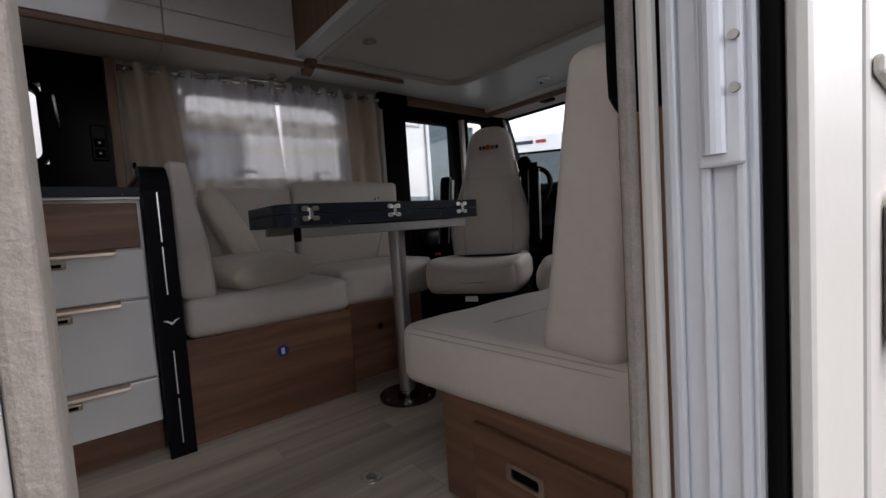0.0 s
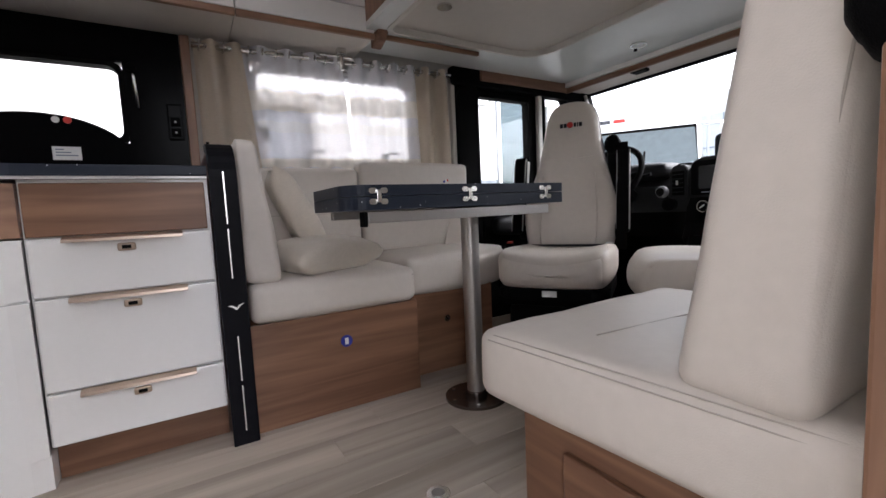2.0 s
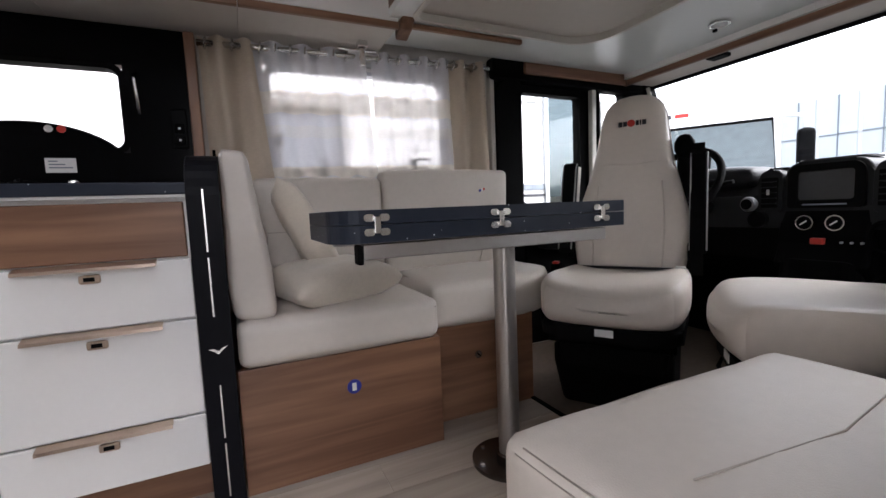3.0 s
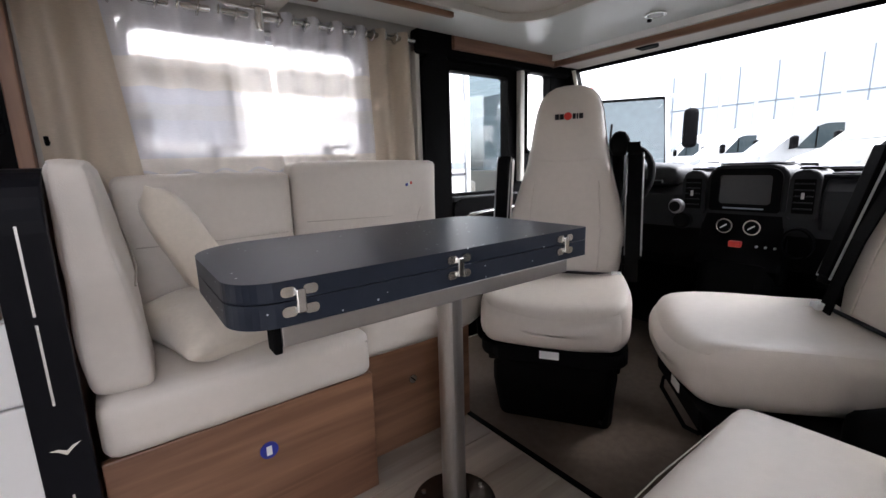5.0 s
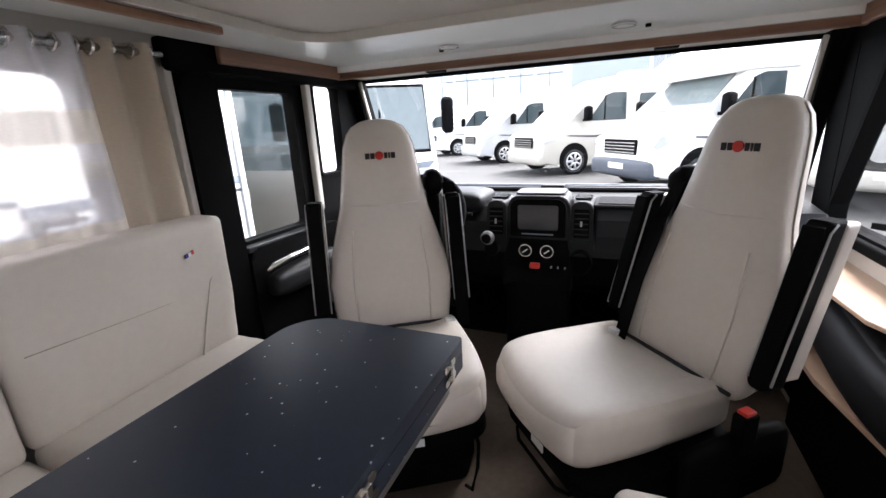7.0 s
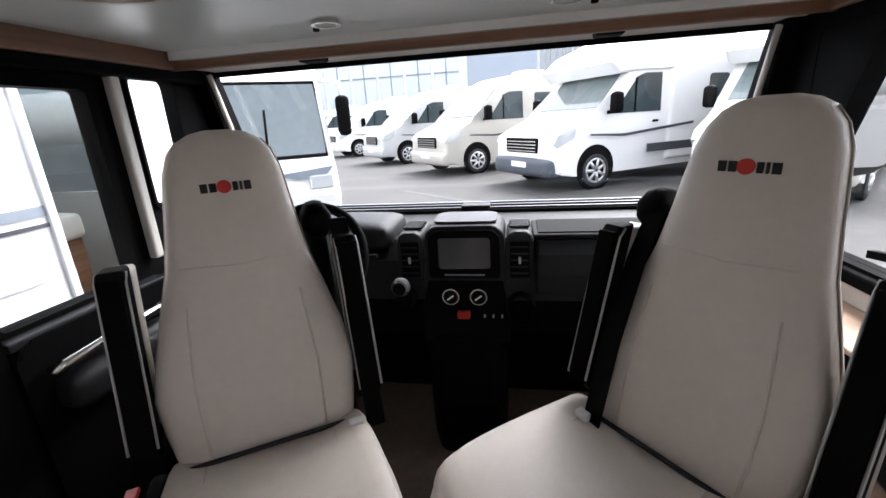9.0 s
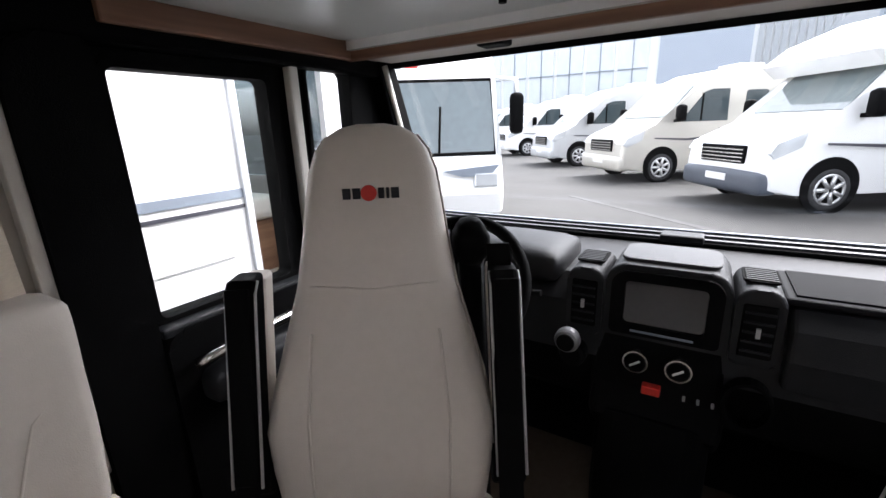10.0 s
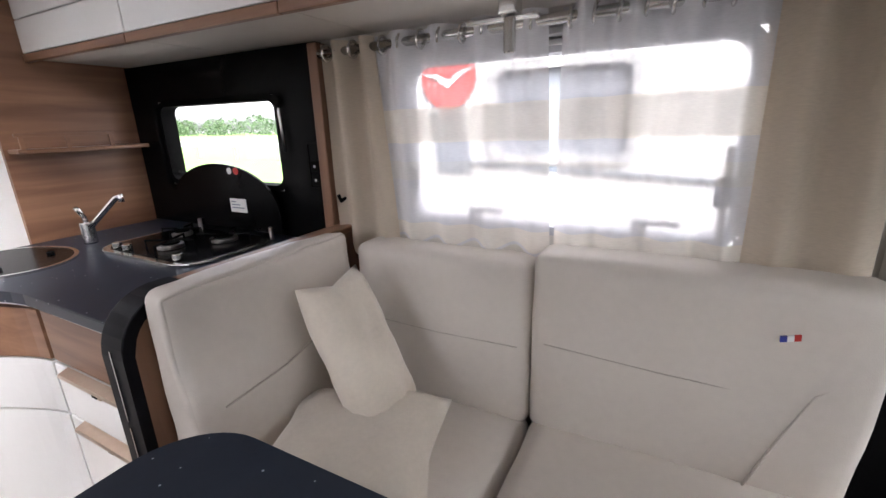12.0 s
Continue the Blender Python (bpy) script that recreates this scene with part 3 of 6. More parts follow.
kc = thing("drawer_cabinet", "white gloss kitchen cabinet with three drawers and walnut rail", "kitchen cabinet", "kitchen cabinets", at=(0.0, 1.95, 0.0))
part("body", box(0.012, 0.452, 0.002, 0.60, 0.12, 0.858), LACQ, kc)
part("plinth", box(0.012, 0.452, 0.05, 0.07, 0.001, 0.12), WOODX, kc, "walnut plinth")
drawer_front(kc, 0.018, 0.448, 0.124, 0.270)
drawer_front(kc, 0.018, 0.448, 0.276, 0.534)
drawer_front(kc, 0.018, 0.448, 0.540, 0.698)
part("rail", box(0.018, 0.442, -0.014, 0.0, 0.704, 0.848, 0.003), WOODX, kc, "walnut rail")

cu = thing("curved_cabinet", "white kitchen base unit with curved doors", "kitchen cabinet", "kitchen cabinets", at=(0.0, 1.95, 0.0))


def bow(z0, z1, d):
    o = [(0.010 - 0.5 * t, -0.018 - 0.16 * math.sin(t * math.pi / 2) ** 1.5 + d) for t in [i / 12 for i in range(13)]]
    return prism(o + [(-0.49, 0.3), (0.010, 0.3)], "z", z0, z1, 0.003)


part("body", bow(0.0, 0.70, 0.012), LACQ, cu)
part("plinth", bow(0.001, 0.09, 0.07), NAVY, cu)
part("door", bow(0.10, 0.532, 0.0), LACQ, cu)
part("door", bow(0.538, 0.698, 0.0), LACQ, cu)
part("rail", bow(0.704, 0.848, 0.0), WOODX, cu, "walnut rail")

wt = thing("worktop", "anthracite worktop over the kitchen cabinets", "worktop")
o = [(0.452, 1.918)] + [(0.01 - 0.6 * t, 1.918 - 0.16 * math.sin(t * math.pi / 2) ** 1.5) for t in [i / 12 for i in range(13)]] + [(-0.615, 2.62), (0.452, 2.62)]
part("slab", prism(o, "z", 0.866, 0.897, 0.004), TABLETOP, wt)
part("under_strip", prism([(p[0], p[1] + 0.008) for p in o], "z", 0.858, 0.866), LACQ, wt)

bp = structure("trim_10", wall_grid("y", 2.60, 2.626, [-0.615, 0.426], [0.90, 1.525], [KWIN]), BLACKGL, "black gloss panel behind the hob", "back panel")
structure("trim_11", box(0.4275, 0.464, 2.560, 2.628, 0.90, 1.515, 0.004), WOODZ, "walnut edge of the black panel", "trim")
structure("partition", box(-0.66, -0.62, 2.16, 2.63, 0.0, 1.96), WOODY, "walnut partition at the kitchen's end", "wall")
structure("partition_white", box(-0.68, -0.64, 0.9, 2.16, 0.0, 1.96), LACQ, "white panel beside the kitchen", "wall")
sh = thing("wall_shelf", "thin walnut shelf with a small gallery rail", "shelf", at=(-0.62, 2.17, 1.215))
part("board", box(0.0, 0.09, 0.0, 0.42, 0.0, 0.014, 0.003), WOODY, sh)
part("rail", box(0.078, 0.088, 0.0, 0.30, 0.055, 0.066, 0.002), WOODY, sh)
for k in (0.01, 0.14, 0.28):
    part("post", box(0.078, 0.088, k, k + 0.012, 0.014, 0.056), WOODY, sh)

sk = thing("sink", "round sink with a dark glass lid in the worktop", "sink", at=(-0.37, 2.02, 0.898))
part("rim", ring([(0.20 * math.cos(a * math.pi / 20), 0.16 * math.sin(a * math.pi / 20)) for a in range(40)], [(0.188 * math.cos(a * math.pi / 20), 0.148 * math.sin(a * math.pi / 20)) for a in range(40)], "z", 0.0, 0.007), CHROME, sk)
part("lid", prism([(0.187 * math.cos(a * math.pi / 20), 0.147 * math.sin(a * math.pi / 20)) for a in range(40)], "z", 0.0, 0.006), BLACKGL, sk, "dark glass lid")
part("knob", disc((0.10, -0.06, 0.010), "z", 0.010, 0.008, 14), RUBBER, sk)
part("knob", disc((0.03, 0.09, 0.010), "z", 0.010, 0.008, 14), RUBBER, sk)
tp = thing("kitchen_tap", "chrome single-lever tap with a long slanting spout", "tap", at=(-0.40, 2.25, 0.897))
part("base", disc((0, 0, 0.04), "z", 0.022, 0.08, 20, 0.006), CHROME, tp, smooth=False)
part("spout", tube([(0, 0, 0.05), (0.06, 0.02, 0.10), (0.13, 0.05, 0.165), (0.15, 0.055, 0.170), (0.152, 0.055, 0.15)], 0.010), CHROME, tp, smooth=True)
part("lever", tube([(0, 0, 0.08), (0.005, -0.005, 0.10), (0.03, -0.03, 0.135)], 0.008), CHROME, tp, smooth=True)

hb = thing("gas_hob", "built-in gas hob with black pan supports and raised glass lid", "hob", at=(-0.02, 2.37, 0.898))
part("tray", prism(rounded(-0.27, 0.25, -0.17, 0.17, 0.09), "z", 0.0, 0.008, 0.003), CHROME, hb)
part("inner_tray", prism(rounded(-0.25, 0.23, -0.15, 0.15, 0.08), "z", 0.008, 0.010), BLACKGL, hb)
for bx, by, r in ((-0.13, 0.06, 0.035), (0.09, 0.07, 0.045), (0.0, -0.06, 0.04)):
    bu = part("burner", disc((bx, by, 0.017), "z", r, 0.014, 20, 0.003), STEEL, hb)
    part("cap", disc((bx, by, 0.027), "z", r * 0.7, 0.006, 20, 0.002), RUBBER, bu)
    for a in range(4):
        c, s = math.cos(a * math.pi / 2 + 0.5), math.sin(a * math.pi / 2 + 0.5)
        part("pan_support", tube([(bx + c * r * 2, by + s * r * 2, 0.010), (bx + c * r * 2, by + s * r * 2, 0.036), (bx + c * r * 0.5, by + s * r * 0.5, 0.036)], 0.004, 6), RUBBER, bu)
for k in (-0.17, -0.11, 0.16):
    part("knob", disc((k, -0.135, 0.02), "z", 0.014, 0.02, 16, 0.003), CHROME, hb)
arch = [(0.30 * math.cos(a * math.pi / 24), 0.09 + 0.17 * math.sin(a * math.pi / 24)) for a in range(25)]
arch = [(0.30, 0.02)] + arch + [(-0.30, 0.02)]
lid = part("lid", prism([(p[0] - 0.05, p[1]) for p in arch], "y", 0.185, 0.193), BLACKGL, hb, "upright black glass lid")
part("warning_label", box(0.0, 0.085, 0.181, 0.1845, 0.085, 0.135), WHITE, lid, "white label with grey lines")
for k in range(3):
    part("label_line", box(0.01, 0.075 - 0.02 * k, 0.1795, 0.181, 0.10 + 0.011 * k, 0.104 + 0.011 * k), GREYST, lid)
part("warning_dot", disc((0.02, 0.183, 0.235), "y", 0.012, 0.003, 16), WHITE, lid)
part("warning_dot", disc((0.055, 0.183, 0.235), "y", 0.013, 0.003, 16), RED, lid)
for s in (-0.2, 0.2):
    part("lid_hinge", disc((s, 0.178, 0.02), "z", 0.008, 0.045, 10), STEEL, hb)
so = thing("wall_socket", "black double socket with chrome rim on the panel", "socket", at=(0.385, 2.597, 1.155))
part("frame", ring(rounded(-0.028, 0.028, -0.075, 0.075, 0.006), rounded(-0.023, 0.023, -0.07, 0.07, 0.005), "y", -0.010, 0.003), PLASTIC, so)
part("plate", box(-0.023, 0.023, -0.007, 0.003, -0.07, 0.07), BLACKGL, so)
for k in (-0.045, 0.0):
    part("switch", box(-0.018, 0.018, -0.012, -0.007, k - 0.018, k + 0.018, 0.003), PLASTIC, so)
    part("mark", box(-0.004, 0.004, -0.0135, -0.012, k - 0.004, k + 0.004), WHITE, so)
ct = thing("window_catch", "black blind catch beside the kitchen window", "catch", at=(0.25, 2.597, 1.30))
part("arm", tube([(0, 0, 0.06), (0.004, -0.012, 0.03), (0.012, -0.012, -0.10)], 0.006), CHROME, ct, smooth=True)
part("knob", disc((0, -0.01, 0.065), "y", 0.018, 0.02, 14, 0.004), RUBBER, ct)

# ---------------------------------------------------------------- panel at the sofa's end
ap = thing("end_panel", "walnut end panel with a black curved front edge", "panel")
prof = [(1.90, 0.0), (1.90, 0.86)] + [(1.99 - 0.09 * math.cos(a * math.pi / 16), 0.86 + 0.09 * math.sin(a * math.pi / 16)) for a in range(9)] + [(2.62, 0.95), (2.62, 0.0)]
part("panel", prism([(p[0], max(p[1], 0.001)) for p in prof], "x", 0.472, 0.520), WOODZ, ap)
edge_o = [(1.878, 0.001), (1.878, 0.86)] + [(1.99 - 0.112 * math.cos(a * math.pi / 16), 0.86 + 0.112 * math.sin(a * math.pi / 16)) for a in range(9)] + [(2.03, 0.972)]
edge_i = [(1.900, 0.001), (1.900, 0.86)] + [(1.99 - 0.09 * math.cos(a * math.pi / 16), 0.86 + 0.09 * math.sin(a * math.pi / 16)) for a in range(9)] + [(2.03, 0.95)]
part("black_edge", prism(edge_o + edge_i[::-1], "x", 0.455, 0.532, 0.003), NAVY, ap, "black lacquered edge strip")
part("top_strip", box(0.462, 0.528, 2.031, 2.60, 0.951, 0.971, 0.005), WOODY, ap, "walnut capping")
for z0, z1 in ((0.05, 0.20), (0.215, 0.36), (0.545, 0.70), (0.715, 0.875)):
    part("inlay", box(0.4915, 0.4955, 1.8755, 1.879, z0, z1), CHROME, ap, "thin chrome inlay line")
bd = bmesh.new()
wing = [(-0.024, 0.008), (-0.012, 0.002), (0.0, -0.008), (0.012, 0.004), (0.024, 0.013), (0.010, 0.009), (0.001, 0.001), (-0.011, 0.008)]
part("emblem", prism([(0.497 + p[0], 0.452 + p[1]) for p in wing], "y", 1.8745, 1.8785, bm=bd), CHROME, ap, "small chrome gull-shaped emblem")

# ---------------------------------------------------------------- sofa
def seam(pts, parent, name="seam", r=0.0022, m=STITCH):
    return part(name, tube(pts, r, 5), m, parent)


sb = thing("sofa_base", "walnut sofa base with two front panels", "sofa base")
part("front_panel", box(0.535, 1.155, 1.922, 1.942, 0.001, 0.372, 0.003), WOODX, sb)
part("side_panel", box(1.137, 1.157, 1.943, 2.05, 0.001, 0.372), WOODY, sb)
part("front_panel", box(1.158, 1.62, 2.035, 2.055, 0.001, 0.372, 0.003), WOODX, sb)
part("deck", box(0.54, 1.62, 2.06, 2.60, 0.33, 0.364), WOODX, sb)
part("end_side", box(1.60, 1.62, 2.056, 2.60, 0.001, 0.33), WOODY, sb)
part("sticker", disc((0.855, 1.919, 0.262), "y", 0.022, 0.004, 20), BLUE, sb, "round blue sticker with white mark")
part("sticker_mark", box(0.848, 0.861, 1.9155, 1.918, 0.250, 0.274), WHITE, sb)
kn = part("lock", disc((1.362, 2.033, 0.238), "y", 0.015, 0.006, 18), CHROME, sb, "small chrome lock")
part("lock_slot", prism([(1.353, 0.244), (1.356, 0.247), (1.371, 0.232), (1.368, 0.229)], "y", 2.0275, 2.0305), RUBBER, kn)

GS = "sofa cushions"
s1 = tagged(part("seat_cushion", pad(0.540, 1.153, 1.905, 2.51, 0.373, 0.508, 0.032, (0.0, 0.006, 0.014), 14, 0.0035, 1), LEATHER), "cream leatherette seat cushion on the walnut base", "cushion", GS)
seam([(0.56, 1.910, 0.478), (0.85, 1.906, 0.480), (1.14, 1.910, 0.478)], s1)
s2 = tagged(part("seat_cushion", pad(1.157, 1.80, 2.005, 2.51, 0.365, 0.530, 0.036, (0.0, 0.006, 0.016), 14, 0.0035, 2,
    lambda p, u, h: Vector((p.x, p.y + 0.15 * max(0, u.x) ** 3 * (0.5 - 0.5 * u.y), p.z))), LEATHER), "cream leatherette seat cushion with a tapered end", "cushion", GS)
seam([(1.18, 2.012, 0.49), (1.42, 2.004, 0.492), (1.55, 2.012, 0.49)], s2)
b1 = tagged(part("back_cushion", pad(0.62, 1.148, 2.465, 2.585, 0.497, 0.952, 0.028, (0.0, 0.012, 0.004), 14, 0.003, 3), LEATHER), "cream leatherette back cushion against the wall", "cushion", GS)
seam([(0.66, 2.458, 0.735), (0.90, 2.452, 0.732), (1.12, 2.458, 0.735)], b1, r=0.0014)
b2 = tagged(part("back_cushion", pad(1.152, 1.805, 2.455, 2.585, 0.512, 0.985, 0.03, (0.0, 0.012, 0.004), 14, 0.003, 4,
    lambda p, u, h: Vector((p.x - (0.02 * max(0, u.x) * (0.5 - 0.5 * u.z) ** 2), p.y, p.z))), LEATHER), "cream leatherette back cushion with small flag tag", "cushion", GS)
seam([(1.19, 2.449, 0.765), (1.45, 2.441, 0.758), (1.66, 2.449, 0.752)], b2, r=0.0014)
seam([(1.62, 2.449, 0.535), (1.655, 2.446, 0.65), (1.70, 2.449, 0.775), (1.765, 2.459, 0.83)], b2, r=0.003, m=LEATHER)
for k, m in enumerate((BLUE, WHITE, REDLOGO)):
    part("flag_tag", prism([(1.628 + 0.010 * k, 0.876 + 0.003 * k), (1.638 + 0.010 * k, 0.879 + 0.003 * k), (1.637 + 0.010 * k, 0.890 + 0.003 * k), (1.627 + 0.010 * k, 0.887 + 0.003 * k)], "y", 2.4405, 2.446), m, b2)
sc = tagged(part("side_cushion", pad(0.535, 0.655, 1.928, 2.462, 0.508, 0.985, 0.024, (0.010, 0.0, 0.004), 20, 0.007, 5,
    lambda p, u, h: Vector((p.x - 0.052 * (0.5 + 0.5 * u.z) * (0.5 + 0.5 * u.x), p.y, p.z))), LEATHER), "wrinkled cream side cushion on the sofa", "cushion", GS)
seam([(0.642, 1.99, 0.72), (0.650, 2.15, 0.735), (0.645, 2.30, 0.765), (0.632, 2.44, 0.80)], sc, r=0.0025)


def pillow(w, h, t, m, label, n=16, seed=0.0):
    """A stuffed scatter cushion with pinched corners."""
    b = bmesh.new()
    bmesh.ops.create_grid(b, x_segments=n, y_segments=n, size=1)
    top = b.verts[:]
    for v in top:
        v.co.z = 1
    dup = bmesh.ops.duplicate(b, geom=b.faces[:])
    low = [g for g in dup["geom"] if isinstance(g, bmesh.types.BMVert)]
    for v in low:
        v.co.z = -1
    for v in b.verts:
        x, y, s = v.co.x, v.co.y, v.co.z
        e = max(0.0, (1 - x ** 4) * (1 - y ** 4)) ** 0.5
        pin = 1 - 0.13 * (1 - abs(x * y)) * max(abs(x), abs(y)) ** 6
        wr = 0.012 * noise.noise(Vector((x * 3.2 + seed, y * 3.2, s * 2))) * e + 0.008 * noise.noise(Vector((x * 8, y * 8 + seed, s)))
        v.co = Vector((x * w / 2 * pin, y * h / 2 * pin, s * (t / 2 * e) + wr))
    bmesh.ops.remove_doubles(b, verts=b.verts, dist=0.004)
    ob = tagged(part("scatter_cushion", b, FABRIC, smooth=True), label, "cushion", "scatter cushions")
    ob.matrix_world = m
    return ob


pillow(0.40, 0.36, 0.13, pose(0.845, 2.14, 0.575, 4, -2, 18), "beige fabric scatter cushion lying on the seat", seed=2.0)
down = Vector((0.43, -0.02, -0.90)).normalized()
wide = Vector((0.12, 0.96, -0.15))
wide = (wide - wide.dot(down) * down).normalized()
nrm = wide.cross(down)
lean_m = Matrix(((wide.x, down.x, nrm.x, 0.790), (wide.y, down.y, nrm.y, 2.262), (wide.z, down.z, nrm.z, 0.735), (0, 0, 0, 1)))
pillow(0.205, 0.43, 0.115, lean_m, "beige fabric scatter cushion leaning against the sofa back", seed=5.0)

# ---------------------------------------------------------------- table
tb = thing("folding_table", "anthracite folding table on a steel pedestal", "table")
TO = rounded(0.736, 1.522, 1.472, 1.892, [0.065, 0.012, 0.10, 0.13], 10)
part("upper_leaf", prism(TO, "z", 0.773, 0.802, 0.005), TABLETOP, tb, "flecked anthracite table leaf")
part("lower_leaf", prism(TO, "z", 0.735, 0.771, 0.005), TABLETOP, tb, "folded lower table leaf")
part("rail", box(0.80, 1.46, 1.483, 1.503, 0.700, 0.731, 0.002), STEEL, tb, "steel guide rail")
part("rail", box(0.80, 1.46, 1.80, 1.825, 0.708, 0.734, 0.002), STEEL, tb)
part("bracket", box(1.18, 1.38, 1.523, 1.799, 0.702, 0.734, 0.003), STEEL, tb)
part("clip", box(0.788, 0.800, 1.485, 1.52, 0.690, 0.731, 0.003), RUBBER, tb)
part("column", disc((1.285, 1.715, 0.36), "z", 0.033, 0.69, 28), STEEL, tb, smooth=False)
bs = part("base_plate", disc((1.285, 1.715, 0.008), "z", 0.118, 0.014, 40, 0.004), DARKSTEEL, tb, "dark polished base plate")
part("collar", disc((1.285, 1.715, 0.025), "z", 0.042, 0.02, 28, 0.004), DARKSTEEL, bs)
for a in range(6):
    part("screw", disc((1.285 + 0.098 * math.cos(a * 1.047), 1.715 + 0.098 * math.sin(a * 1.047), 0.0165), "z", 0.007, 0.003, 10), CHROME, bs)
for xx in (0.826, 1.12, 1.43):
    hg = part("hinge", box(xx - 0.007, xx + 0.007, 1.460, 1.471, 0.754, 0.789, 0.002), CHROME, tb, "chrome table hinge")
    for z in (0.757, 0.786):
        for s in (-1, 1):
            w = part("hinge_wing", prism(rounded(xx + s * 0.016 - 0.011, xx + s * 0.016 + 0.011, z - 0.0075, z + 0.0075, 0.007), "y", 1.4665, 1.4715), CHROME, hg)

# ---------------------------------------------------------------- bench beside the entrance
bb = thing("entrance_bench", "walnut bench base with a drawer", "bench")
part("body", box(0.985, 1.56, 0.44, 1.10, 0.010, 0.318, 0.003), WOODY, bb)
dr = part("drawer", box(0.970, 0.9845, 0.60, 0.975, 0.02, 0.245, 0.004), WOODY, bb)
part("grip", ring(rounded(0.765, 0.865, 0.155, 0.195, 0.008), rounded(0.778, 0.852, 0.163, 0.187, 0.006), "x", 0.963, 0.970), BRONZE, dr, "bronze recessed grip")
part("grip_recess", box(0.9675, 0.9695, 0.778, 0.852, 0.163, 0.187), RUBBER, dr)
bc = tagged(part("bench_cushion", pad(0.895, 1.585, 0.445, 1.150, 0.320, 0.474, 0.035, (0.004, 0.006, 0.010), 16, 0.0025, 8,
    lambda p, u, h: Vector((p.x + (0.028 * (1 - u.y) if u.x < 0 else 0) * abs(u.x), p.y, p.z))), LEATHER), "thick cream leatherette bench cushion", "cushion", "bench cushions")
seam([(0.950, 0.50, 0.452), (0.922, 0.80, 0.455), (0.902, 1.11, 0.452)], bc, r=0.0013)
seam([(0.957, 0.50, 0.463), (0.930, 0.80, 0.466), (0.909, 1.10, 0.463)], bc, r=0.0013)
seam([(0.93, 1.147, 0.454), (1.26, 1.154, 0.457), (1.55, 1.147, 0.454)], bc, r=0.0013)
seam([(1.02, 0.93, 0.481), (1.28, 0.90, 0.4835), (1.52, 0.93, 0.481)], bc, r=0.0015)


def lean(p, u, h):
    f = (p.z + h.z) / (2 * h.z)
    return Vector((p.x, p.y * (1 - 0.28 * f) - 0.065 * f + 0.0, p.z))


bk = tagged(part("bench_back_cushion", pad(0.940, 1.49, 0.580, 0.748, 0.464, 0.985, 0.032, (0.006, 0.012, 0.006), 16, 0.0035, 9, lean), LEATHER), "tapered cream leatherette backrest cushion", "cushion", "bench cushions")
seam([(0.942, 0.600, 0.50), (0.940, 0.585, 0.70), (0.944, 0.553, 0.95)], bk)
pt = thing("entrance_partition", "walnut partition with a black padded top beside the entrance", "partition")
part("panel", box(0.840, 0.885, 0.425, 0.520, 0.001, 0.838, 0.004), WOODZ, pt)
part("cap", pad(0.860, 0.965, 0.422, 0.560, 0.840, 1.14, 0.045, n=8), PLASTIC, pt, "black rounded top")

# ---------------------------------------------------------------- cab seats
def loft(rows, n=24, sq=3.2):
    """Superelliptic sections: rows of (z, centre u, half depth, half width)."""
    b = bmesh.new()
    R = []
    for z, cu, hd, hw in rows:
        r = []
        for j in range(n):
            a = 2 * math.pi * j / n
            c, s = math.cos(a), math.sin(a)
            r.append(b.verts.new((cu + hd * math.copysign(abs(c) ** (2 / sq), c), hw * math.copysign(abs(s) ** (2 / sq), s), z)))
        R.append(r)
    for i in range(len(R) - 1):
        for j in range(n):
            b.faces.new((R[i][j], R[i][(j + 1) % n], R[i + 1][(j + 1) % n], R[i + 1][j]))
    b.faces.new(R[0][::-1])
    b.faces.new(R[-1])
    for f in b.faces:
        f.smooth = True
    return b


